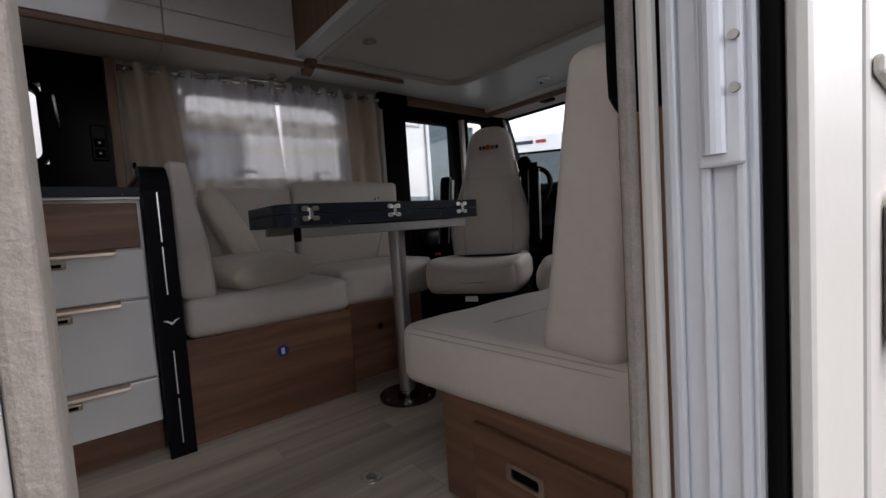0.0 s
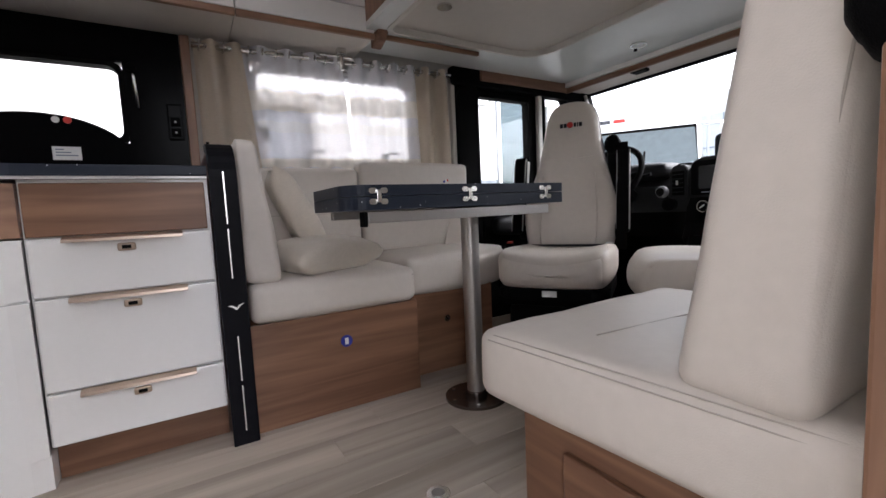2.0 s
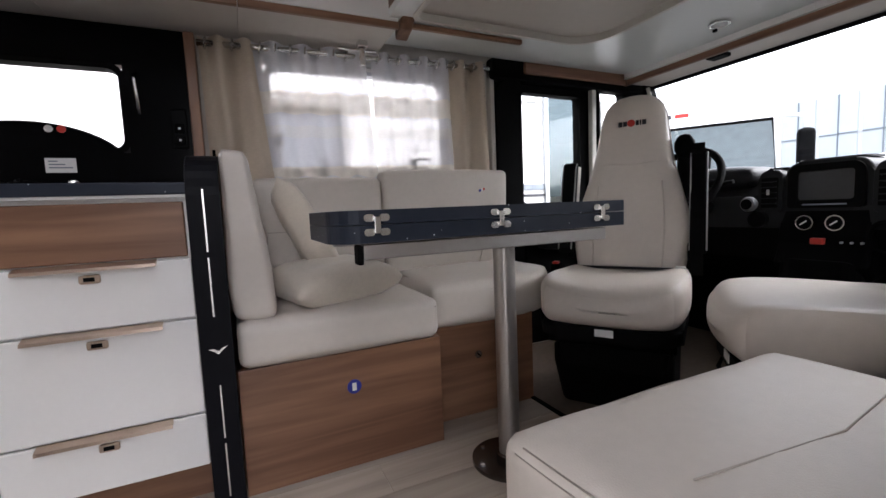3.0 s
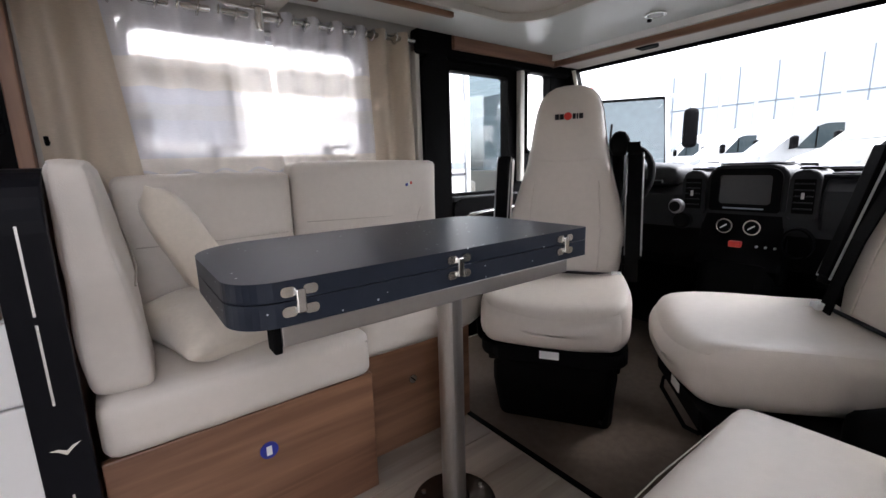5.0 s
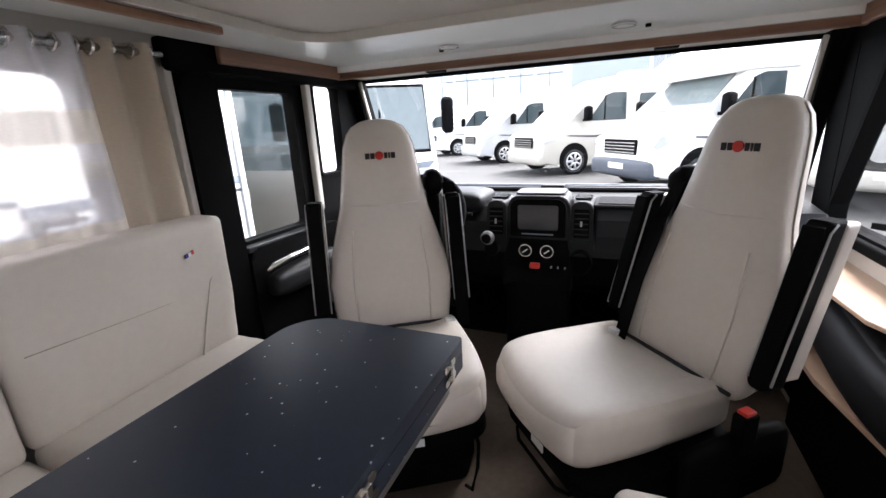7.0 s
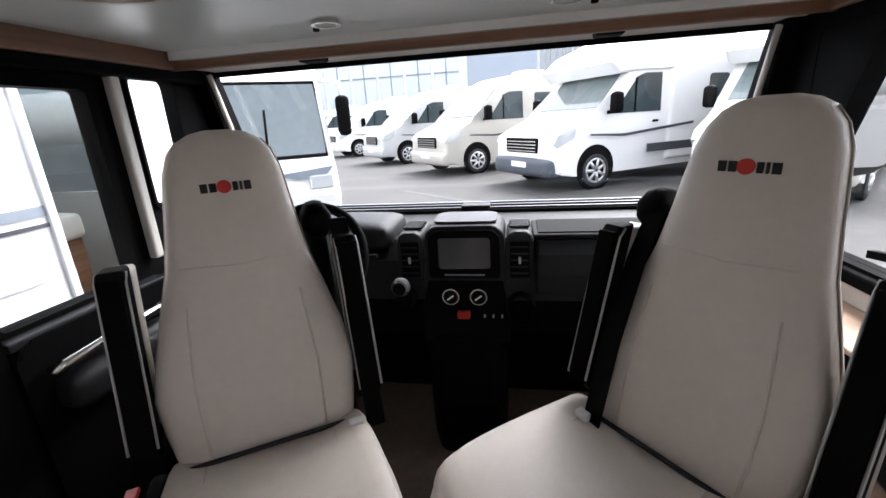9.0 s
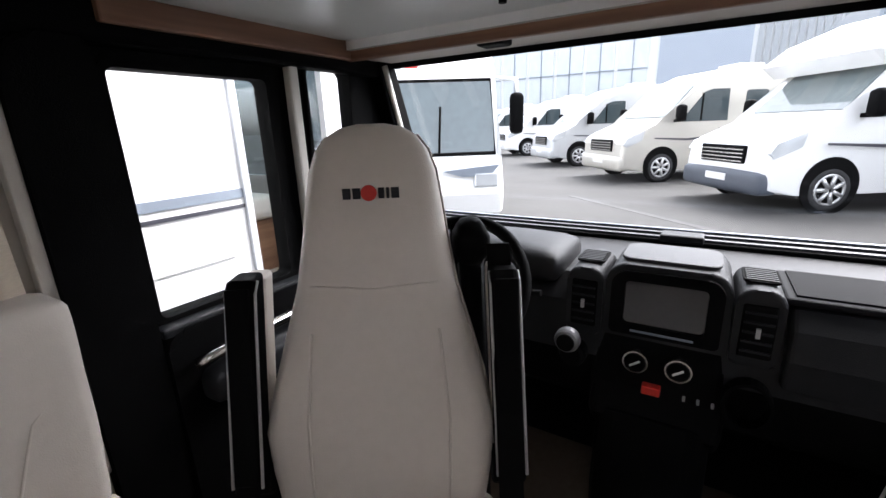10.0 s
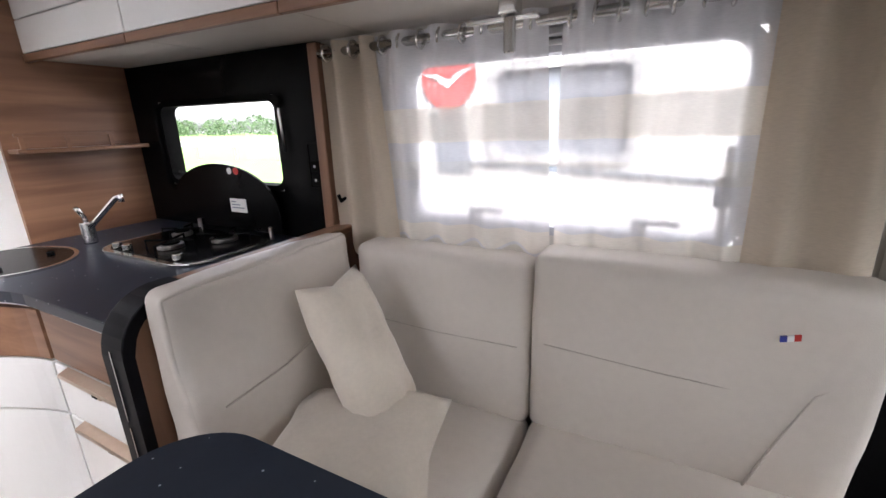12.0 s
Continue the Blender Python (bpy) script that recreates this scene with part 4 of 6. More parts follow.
def cab_seat(name, label, at, turn, inner, shift=0.0):
    """A swivelling captain's seat that faces +x before its turn; inner: side (+1 or -1) of the belt."""
    s = thing(name, label, "seat", "cab seats", at=at, turn=turn)
    # backrest with its integrated headrest
    def cu(z):
        return -0.255 - 0.255 * (z - 0.5)
    prof = [(0.475, 0.03, 0.170), (0.485, 0.05, 0.195), (0.52, 0.062, 0.215), (0.60, 0.066, 0.228), (0.68, 0.066, 0.234), (0.76, 0.064, 0.220), (0.85, 0.062, 0.196),
            (0.95, 0.060, 0.168), (1.05, 0.058, 0.152), (1.12, 0.056, 0.143), (1.18, 0.054, 0.134), (1.225, 0.050, 0.118), (1.255, 0.044, 0.095), (1.272, 0.034, 0.066), (1.28, 0.015, 0.03)]
    fine = []
    for i in range(len(prof) - 1):
        for k in range(3):
            f = k / 3
            a, b = prof[i], prof[i + 1]
            fine.append(tuple(a[j] * (1 - f) + b[j] * f for j in range(3)))
    fine.append(prof[-1])
    b = loft([(z, cu(z), d, w) for z, d, w in fine], 32, 3.4)
    for v in b.verts:
        # bolsters stand proud of the middle, shallow dish for the back
        z = v.co.z
        f = max(0.0, 1 - abs(z - 0.68) / 0.30)
        if v.co.x > cu(z):
            v.co.x += 0.035 * f * (abs(v.co.y) / 0.22) ** 2 - 0.01 * f
        v.co.z += 0.0
    back = part("backrest", b, LEATHER, s)
    for sd in (-1, 1):
        seam([(cu(z) + 0.066 + 0.004 * math.sin((z - 0.5) * 5), sd * y, z) for z, y in ((0.52, 0.135), (0.60, 0.140), (0.70, 0.142), (0.80, 0.135), (0.88, 0.128))], back, r=0.003, m=LEATHER)
    seam([(cu(0.97) + 0.0615, -0.13, 0.97), (cu(0.96) + 0.0625, 0.0, 0.96), (cu(0.97) + 0.0615, 0.13, 0.97)], back, r=0.0015, m=LEATHER)
    seam([(cu(z) + 0.001, 0.002 + w, z) for z, d, w in prof[2:-2]], back, r=0.0025)
    seam([(cu(z) + 0.001, -0.002 - w, z) for z, d, w in prof[2:-2]], back, r=0.0025)
    # plain bars and dot in place of the emblem
    zt = 1.145
    ux = cu(zt) + 0.0545
    for y0, y1 in ((0.058, 0.042), (0.038, 0.032), (0.028, 0.016), (-0.020, -0.036), (-0.040, -0.056)):
        part("emblem_bar", box(ux, ux + 0.004, min(y0, y1), max(y0, y1), zt - 0.011, zt + 0.011, 0.001), BLACKT, back)
    part("emblem_dot", disc((ux + 0.003, -0.003, zt + 0.001), "x", 0.016, 0.006, 20), REDLOGO, back, "red embroidered dot")
    # cushion
    def dish(p, u, h):
        q = p.copy()
        q.z += 0.034 * abs(u.y) ** 2.2 * (1 if u.z > 0 else 0) + 0.012 * u.x * (1 if u.z > 0 else 0) - (0.03 * max(0, u.x) ** 4 if u.z > 0 else 0)
        q.y *= 1 - 0.10 * max(0, u.x) ** 3 - 0.05 * max(0, -u.x) ** 2
        q.x += (-0.03 * u.y ** 2 if u.x > 0 else 0)
        return q
    cushion = part("seat_cushion", pad(-0.26, 0.305, shift - 0.248, shift + 0.248, 0.375, 0.512, 0.055, (0, 0, 0.004), 18, 0.0015, 3, dish), LEATHER, s)
    for sd in (-1, 1):
        seam([(-0.18, shift + sd * 0.150, 0.516), (0.0, shift + sd * 0.155, 0.521), (0.17, shift + sd * 0.158, 0.522), (0.245, shift + sd * 0.145, 0.514)], cushion, r=0.003, m=LEATHER)
    part("seat_pan", prism(rounded(-0.24, 0.27, -0.235, 0.235, 0.07), "z", 0.325, 0.374, 0.012), PLASTIC, s)
    part("swivel_plate", box(-0.22, 0.20, -0.215, 0.215, 0.285, 0.324, 0.006), PLASTIC, s)
    part("pedestal", prism([(-0.19, 0.009), (0.08, 0.009), (0.19, 0.20), (0.19, 0.284), (-0.22, 0.284), (-0.22, 0.20)], "y", -0.205, 0.205, 0.03, seg=3), RUBBER, s)
    part("adjust_bar", tube([(0.14, -0.14, 0.34), (0.26, -0.14, 0.30), (0.275, -0.10, 0.29), (0.275, 0.10, 0.29), (0.26, 0.14, 0.30), (0.14, 0.14, 0.34)] if inner < 0 else
         [(0.10, 0.20, 0.33), (0.24, 0.20, 0.29), (0.26, 0.19, 0.22), (0.26, 0.17, 0.14), (0.22, 0.16, 0.12)], 0.006), RUBBER, s)
    tag = part("care_tag", box(0.2695, 0.273, -0.03, 0.03, 0.343, 0.368), WHITE, s, "small white tag")
    # armrests folded up beside the backrest
    for sd in (-1, 1):
        z0, z1 = 0.575, 0.985
        o = [(cu(z0) + 0.03, z0), (cu(z0) + 0.085, z0 + 0.005), (cu(z1) + 0.085, z1 - 0.01), (cu(z1) + 0.07, z1 + 0.005), (cu(z1) + 0.02, z1 + 0.005)]
        back_o = [(p[0] - 0.052, p[1] + (0.012 if k < 2 else -0.012)) for k, p in enumerate(o)]
        arm = part("armrest", prism(o, "y", sd * 0.262 - 0.030, sd * 0.262 + 0.030, 0.012, seg=3), PLASTIC, s, "folded-up black armrest with pale edge")
        for ed in (-0.029, 0.029):
            part("edge_strip", tube([(cu(z0) + 0.08, sd * 0.262 + ed, z0 + 0.02), (cu(z1) + 0.08, sd * 0.262 + ed, z1 - 0.02), (cu(z1) + 0.06, sd * 0.262 + ed, z1 - 0.001)], 0.0032, 6), GREYP, arm)
        part("arm_cushion", prism(back_o, "y", sd * 0.262 - 0.029, sd * 0.262 + 0.029, 0.012, seg=3), LEATHER, arm, "cream padded arm top")
        part("arm_pad", box(-0.003, 0.004, -0.024, 0.024, -0.19, 0.20, 0.003), PLASTIC, arm, "black arm underside").matrix_local = pose(cu(0.78) + 0.087, sd * 0.262, 0.785, 0, -14.2, 0)
        part("arm_hub", disc((cu(0.60) + 0.04, sd * 0.240, 0.585), "y", 0.038, 0.03, 18, 0.006), PLASTIC, arm)
    # belt tower, strap and buckle
    bx, by = cu(1.0) - 0.045, inner * 0.205
    tw = part("belt_tower", tube([(cu(0.5) - 0.06, by, 0.40), (cu(0.75) - 0.05, by, 0.75), (bx, by, 1.0)], 0.030), PLASTIC, s, "black belt guide", smooth=True)
    part("belt_guide", pad(bx - 0.04, bx + 0.07, by - 0.04, by + 0.04, 0.99, 1.06, 0.025, n=5), PLASTIC, tw)
    belt = 0.022 if inner < 0 else 0.052
    part("belt", prism([(bx + 0.06, 1.03), (bx + 0.066, 1.03), (cu(0.92) + 0.068, 0.92), (cu(0.72) + 0.096, 0.72), (cu(0.5) + 0.10, 0.50), (cu(0.5) + 0.094, 0.50), (cu(0.72) + 0.090, 0.72), (cu(0.92) + 0.062, 0.92)], "y", by + belt - 0.024, by + belt + 0.024), RUBBER, s, "black seat belt")
    part("belt_tag", box(cu(0.5) + 0.085, cu(0.5) + 0.11, by - 0.018, by + 0.018, 0.515, 0.535, 0.003), WHITE, s, "white belt tag")
    part("lap_belt", tube([(cu(0.5) + 0.066, y, 0.517) for y in (-0.20, -0.1, 0, 0.1, 0.20)], 0.006), BLACKT, s)
    bk2 = part("buckle", box(-0.16, -0.11, -inner * 0.285 - 0.018, -inner * 0.285 + 0.018, 0.43, 0.535, 0.006), PLASTIC, s, "belt buckle with red button")
    part("button", box(-0.152, -0.118, -inner * 0.285 - 0.013, -inner * 0.285 + 0.013, 0.533, 0.545, 0.003), RED, bk2)
    part("side_cover", pad(-0.30, 0.05, -inner * 0.275 - 0.03, -inner * 0.275 + 0.025, 0.28, 0.46, 0.03, n=6), PLASTIC, s)
    return s


cab_seat("driver_seat", "cream captain's seat swivelled towards the table", (1.884, 1.835, 0.0), 213, 1)
cab_seat("passenger_seat", "cream captain's seat swivelled towards the lounge", (1.955, 1.150, 0.0), 131, -1, -0.058)

# ---------------------------------------------------------------- dashboard
db = thing("dashboard", "charcoal dashboard with centre console and screen", "dashboard")
part("body", prism([(2.62, 0.66), (2.64, 0.80), (2.70, 0.862), (2.86, 0.87), (3.02, 0.885), (3.20, 0.83), (3.20, 0.66)], "y", 0.46, 2.58, 0.012), PLASTIC2, db)
part("lower_dash", prism([(2.625, 0.659), (3.20, 0.659), (3.20, 0.45), (2.75, 0.45), (2.66, 0.52)], "y", 0.46, 2.58, 0.010), PLASTIC, db)
part("rear_ledge", box(3.02, 3.20, 0.46, 2.58, 0.835, 0.900, 0.008), PLASTIC, db)
part("console", prism([(2.575, 0.52), (2.605, 0.60), (2.632, 0.74), (2.80, 0.74), (2.80, 0.48), (2.62, 0.46)], "y", 1.355, 1.665, 0.025, seg=3), PLASTIC, db)
part("console_lower", prism([(2.60, 0.02), (2.55, 0.14), (2.53, 0.30), (2.57, 0.54), (2.85, 0.54), (2.95, 0.02)], "y", 1.375, 1.645, 0.05, seg=4), PLASTIC, db)


def arched(y0, y1, z0, z1, r):
    """A panel outline with rounded upper shoulders."""
    return rounded(y0, y1, z0, z1, [0.012, 0.012, r, r], 8)


part("centre_hood", prism(arched(1.372, 1.648, 0.735, 0.925, 0.05), "x", 2.632, 2.84, 0.010, seg=3), PLASTIC2, db, "rounded charcoal hood")
part("screen_surround", ring(arched(1.388, 1.632, 0.742, 0.912, 0.04), arched(1.420, 1.600, 0.772, 0.886, 0.012), "x", 2.619, 2.634), PLASTIC, db, "black screen surround")
part("screen", prism(arched(1.421, 1.599, 0.773, 0.885, 0.012), "x", 2.626, 2.631), mat("switched-off screen glass", (0.05, 0.052, 0.055), 0.12), db, "switched-off touchscreen")
part("screen_keys", box(2.617, 2.6195, 1.44, 1.58, 0.752, 0.757), GREYST, db)
part("hood_lid", prism(rounded(2.66, 2.82, 1.400, 1.620, 0.03), "z", 0.926, 0.934, 0.003), mat("grey hood lid plastic", (0.03, 0.03, 0.032), 0.5, bump=0.3, spec=0.3), db, "grey storage lid on the hood")
for y0 in (1.322, 1.698):
    vt = part("vent_pod", prism(arched(y0 - 0.046, y0 + 0.046, 0.72, 0.905, 0.035), "x", 2.622, 2.82, 0.010, seg=3), PLASTIC2, db, "rounded vent pod")
    part("air_vent", box(2.6145, 2.623, y0 - 0.032, y0 + 0.032, 0.745, 0.872, 0.004), RUBBER, vt)
    for k in range(5):
        part("vent_slat", box(2.609, 2.6165, y0 - 0.028, y0 + 0.028, 0.760 + k * 0.023, 0.765 + k * 0.023), PLASTIC2, vt)
    part("vent_tab", box(2.602, 2.609, y0 - 0.004, y0 + 0.004, 0.800, 0.822), GREYP, vt)
    gr = part("defrost_vent", prism(rounded(2.665, 2.78, y0 - 0.036, y0 + 0.036, 0.02), "z", 0.906, 0.911), RUBBER, db)
    for k in range(7):
        part("vent_slot", box(2.672 + k * 0.015, 2.678 + k * 0.015, y0 - 0.030, y0 + 0.030, 0.911, 0.914), PLASTIC2, gr)
for y0 in (1.558, 1.462):
    dlr = [(0.030 * math.cos(a * math.pi / 12) + y0, 0.030 * math.sin(a * math.pi / 12) + 0.684) for a in range(24)]
    dli = [(0.026 * math.cos(a * math.pi / 12) + y0, 0.026 * math.sin(a * math.pi / 12) + 0.684) for a in range(24)]
    dk = part("dial", disc((2.598, y0, 0.684), "x", 0.024, 0.03, 24, 0.004), PLASTIC, db)
    part("dial_ring", ring(dlr, dli, "x", 2.588, 2.612), CHROME, dk, "bright dial ring")
    part("dial_mark", prism([(y0 - 0.012, 0.690), (y0 - 0.010, 0.694), (y0 + 0.012, 0.678), (y0 + 0.010, 0.674)], "x", 2.580, 2.584), WHITE, dk)
part("hazard_button", box(2.588, 2.612, 1.495, 1.538, 0.600, 0.624, 0.003), RED, db, "dim red switch")
for k in range(3):
    part("switch_mark", box(2.592, 2.606, 1.44 - k * 0.03, 1.446 - k * 0.03, 0.606, 0.613), GREYP, db)
part("gear_gaiter", disc((2.545, 1.70, 0.70), "x", 0.034, 0.05, 20, 0.01), PLASTIC, db)
gk = part("gear_knob", disc((2.478, 1.70, 0.765), "x", 0.030, 0.035, 24, 0.010), mat("smoked chrome", (0.16, 0.16, 0.165), 0.3, 0.6), db, "round gear knob with pale cap")
part("gear_stick", tube([(2.56, 1.70, 0.70), (2.49, 1.70, 0.76)], 0.010), PLASTIC, gk)
part("knob_cap", disc((2.459, 1.70, 0.765), "x", 0.021, 0.006, 20), RUBBER, gk)
part("cup_holder", ring([(0.05 * math.cos(a * math.pi / 12) + 1.32, 0.06 * math.sin(a * math.pi / 12) + 0.635) for a in range(24)], [(0.043 * math.cos(a * math.pi / 12) + 1.32, 0.053 * math.sin(a * math.pi / 12) + 0.635) for a in range(24)], "x", 2.585, 2.62), PLASTIC, db)
part("glove_box", prism([(2.605, 0.69), (2.598, 0.76), (2.605, 0.83), (2.64, 0.868), (2.68, 0.870), (2.68, 0.69)], "y", 0.60, 1.268, 0.012, seg=3), PLASTIC2, db)
part("tray", box(2.645, 2.86, 0.62, 1.28, 0.872, 0.888, 0.006), mat("grey tray plastic", (0.012, 0.012, 0.013), 0.6, spec=0.05), db, "pale edged dashboard tray")
part("tray_liner", box(2.665, 2.85, 0.64, 1.26, 0.884, 0.892), PLASTIC, db)
lb = part("warning_label", box(2.5955, 2.599, 0.985, 1.085, 0.725, 0.740), mat("grey label", (0.25, 0.25, 0.25), 0.5), db, "small airbag warning label")
part("warning_mark", prism([(1.062, 0.7265), (1.084, 0.7265), (1.073, 0.7405)], "x", 2.5925, 2.5955), mat("yellow print", (0.7, 0.5, 0.03), 0.5), lb)
part("instrument_hood", pad(2.62, 2.90, 1.77, 2.20, 0.84, 0.925, 0.035, n=8), PLASTIC2, db)
for zz, xx, mm in ((0.902, 3.03, DARKST), (0.902, 3.09, DARKST), (0.902, 3.15, GREYST)):
    part("ledge_rib", box(xx, xx + 0.014, 0.50, 2.55, zz - 0.002, zz + 0.006, 0.003), mm, db, "thin grey ledge rib")
part("sensor_box", box(2.98, 3.05, 1.44, 1.56, 0.901, 0.925, 0.006), PLASTIC2, db)
swl = thing("steering_wheel", "black steering wheel, partly hidden behind the seat", "steering wheel")
rot = pose(2.44, 1.985, 0.865, 0, -58, 0)
rim = part("rim", tube([(0.185 * math.cos(a * math.pi / 20), 0.185 * math.sin(a * math.pi / 20), 0) for a in range(40)], 0.016, 10, closed=True), PLASTIC, swl, smooth=True)
hub = part("hub", disc((0, 0, -0.015), "z", 0.065, 0.05, 24, 0.015), PLASTIC, swl)
sp = bmesh.new()
for a in (0.3, math.pi - 0.3, -math.pi / 2):
    tube([(0.05 * math.cos(a), 0.05 * math.sin(a), -0.01), (0.18 * math.cos(a), 0.18 * math.sin(a), 0)], 0.014, bm=sp)
spo = part("spokes", sp, PLASTIC, swl)
col = part("column", tube([(0, 0, -0.03), (0, 0, -0.22)], 0.045), PLASTIC, swl)
stalk = part("stalk", tube([(0.02, -0.04, -0.07), (0.03, -0.21, -0.05)], 0.008), PLASTIC, swl)
swl.matrix_world = rot

# driver's door lining
dp = thing("door_lining", "black driver's door lining with silver grab handle", "door")
part("panel", prism(rounded(1.99, 2.62, 0.10, 0.79, 0.05), "y", 2.565, 2.622, 0.015), PLASTIC, dp)
part("armrest", pad(2.05, 2.55, 2.50, 2.60, 0.56, 0.66, 0.035, n=8), PLASTIC2, dp)
part("grab_handle", tube([(2.04, 2.545, 0.690), (2.07, 2.525, 0.705), (2.20, 2.515, 0.718), (2.38, 2.52, 0.722), (2.43, 2.55, 0.72)], 0.015), CHROME, dp, "satin silver grab handle", smooth=True)
part("sill", box(1.99, 2.50, 2.57, 2.623, 0.775, 0.80, 0.006), PLASTIC2, dp)

# shelves beside the passenger seat
ss = thing("side_console", "black moulded side console between two light wood shelves", "console")
part("upper_shelf", prism([(1.80, 0.425), (2.62, 0.425), (2.62, 0.56), (2.35, 0.60), (2.05, 0.585), (1.85, 0.50)], "z", 0.705, 0.720, 0.004), WOODL, ss, "light wood shelf")
part("moulding", pad(1.72, 2.66, 0.425, 0.56, 0.46, 0.66, 0.05, (0, 0.04, 0.0), 12, 0.0, 0, lambda p, u, h: Vector((p.x, p.y, p.z + 0.03 * math.sin(u.x * 3)))), PLASTIC2, ss)
part("lower_shelf", prism([(1.70, 0.425), (2.62, 0.425), (2.62, 0.60), (2.20, 0.60), (1.70, 0.53)], "z", 0.435, 0.452, 0.004), WOODL, ss, "light wood shelf")
part("lower_panel", box(1.70, 2.62, 0.425, 0.50, 0.01, 0.433, 0.01), PLASTIC, ss)
structure("trim_12", box(1.62, 2.64, 0.421, 0.432, 0.722, 0.774), BEIGEWALL, "pale strip below the side window", "trim")
sg = thing("price_sheet", "printed price sheet hanging in the side window", "sign", at=(1.80, 0.432, 0.90))
sheet = part("sheet", box(0.03, 0.24, 0.0, 0.003, 0.03, 0.42), PAPER, sg)
part("photo", box(0.035, 0.235, 0.0032, 0.0042, 0.36, 0.41), GREYST, sheet)
part("headline", box(0.15, 0.21, 0.0032, 0.0042, 0.325, 0.345), GREYST, sheet)
part("colour_bar", box(0.035, 0.235, 0.0032, 0.0042, 0.29, 0.306), mat("ochre print", (0.6, 0.38, 0.12), 0.6), sheet)
part("price_field", box(0.11, 0.20, 0.0032, 0.0042, 0.055, 0.09), mat("blue print", (0.15, 0.25, 0.5), 0.6), sheet)
for k in range(9):
    part("text_bar", box(0.05 + 0.02 * (k % 2), 0.22 - 0.03 * (k % 3), 0.0032, 0.0042, 0.11 + 0.018 * k, 0.115 + 0.018 * k), GREYST, sheet)

em = thing("door_mirror", "black exterior mirror outside the side window", "mirror", at=(3.23, 0.06, 1.24))
part("housing", pad(-0.06, 0.10, -0.17, 0.17, -0.27, 0.27, 0.06, n=8), PLASTIC, em)
part("mirror_glass", prism(rounded(-0.145, 0.145, -0.24, 0.24, 0.05), "x", -0.070, -0.062), mat("mirror glass", (0.8, 0.82, 0.83), 0.02, 1.0, var=0.0), em)
part("arm", tube([(0.02, 0.1, 0.25), (-0.05, 0.25, 0.35), (-0.10, 0.33, 0.36)], 0.025), PLASTIC, em, smooth=True)

# ---------------------------------------------------------------- curtains and rod
rod = thing("curtain_rod", "chrome curtain rod above the side window", "curtain rod")
part("rod", tube([(0.47, 2.565, 1.480), (1.78, 2.565, 1.505)], 0.012, 12), CHROME, rod, smooth=True)
for x in (0.48, 1.10, 1.77):
    part("holder", box(x - 0.008, x + 0.008, 2.56, 2.628, 1.473 + (x - 0.48) * 0.0177, 1.493 + (x - 0.48) * 0.0177, 0.003), CHROME, rod)


def curtain(name, label, x0, x1, zb, folds, amp, bands, x0b, x1b, material, ph=0.0):
    """A hanging cloth with eyelets; bands: (z from, z to) strips of denser weave."""
    t = thing(name, label, "curtain", "window curtains")
    nx = folds * 12
    zs = sorted(set([zb, zb + 0.05] + [z for b in bands for z in b[:2]] + [zb + (1.518 - zb) * i / 14 for i in range(15)]))
    zs = [z for i, z in enumerate(zs) if i == 0 or z - zs[i - 1] > 0.004]
    def at(i, z):
        f = i / nx
        g = min(1, (1.51 - z) / (1.51 - zb))
        x = (x0 + (x1 - x0) * f) * (1 - g) + (x0b + (x1b - x0b) * f) * g
        w = amp * (1 - 0.35 * g) * math.sin(2 * math.pi * folds * f + ph + 0.6 * g * math.sin(3 * f + ph))
        w += 0.006 * noise.noise(Vector((f * 5 + x0 * 7, z * 4, ph)))
        lift = 0.010 * math.sin(2 * math.pi * folds * f + ph) * (g > 0.97)
        return (x, 2.568 + w, z + 0.0177 * (x - 1.1) + lift)
    def sheet(za, zc):
        b = bmesh.new()
        row = None
        for z in [q for q in zs if za - 1e-6 <= q <= zc + 1e-6]:
            cur = [b.verts.new(at(i, z)) for i in range(nx + 1)]
            if row:
                for i in range(nx):
                    b.faces.new((row[i], row[i + 1], cur[i + 1], cur[i]))
            row = cur
        for f in b.faces:
            f.smooth = True
        return b
    cuts = [(zb, bands[0][0], material)] if bands else [(zb, zs[-1], material)]
    for k, bnd in enumerate(bands):
        cuts.append((bnd[0], bnd[1], bnd[2]))
        cuts.append((bnd[1], bands[k + 1][0] if k + 1 < len(bands) else zs[-1], material))
    for za, zc, m in cuts:
        if zc - za > 0.004:
            part("cloth" if m is material else "woven_band", sheet(za, zc), m, t)
    for k in range(folds * 2):
        f = (k + 0.5) / (folds * 2)
        x = x0 + (x1 - x0) * f
        part("eyelet", tube([(x + 0.003 * math.sin(a), 2.565 + 0.021 * math.cos(a), 1.492 + 0.0177 * (x - 1.1) + 0.021 * math.sin(a)) for a in [q * math.pi / 8 for q in range(16)]], 0.004, 6, closed=True), CHROME, t)
    return t


SB = [(0.965, 1.012, BAND), (1.135, 1.185, SLUB), (1.235, 1.325, BAND)]
curtain("curtain", "beige woven curtain with chrome eyelets", 0.475, 0.665, 0.905, 2, 0.030, [], 0.485, 0.72, CURTAIN)
curtain("sheer_curtain", "white sheer curtain with beige woven band", 0.665, 1.135, 0.957, 4, 0.024, SB, 0.70, 1.165, SHEER, 0.4)
curtain("sheer_curtain", "white sheer curtain with beige woven band", 1.165, 1.56, 0.957, 4, 0.024, SB, 1.17, 1.565, SHEER, 1.2)
curtain("curtain", "beige woven curtain with chrome eyelets", 1.545, 1.765, 0.945, 2, 0.030, [], 1.555, 1.775, CURTAIN, 0.8)
bc2 = thing("blind_cassette", "grey roller blind cassette above the window", "blind")
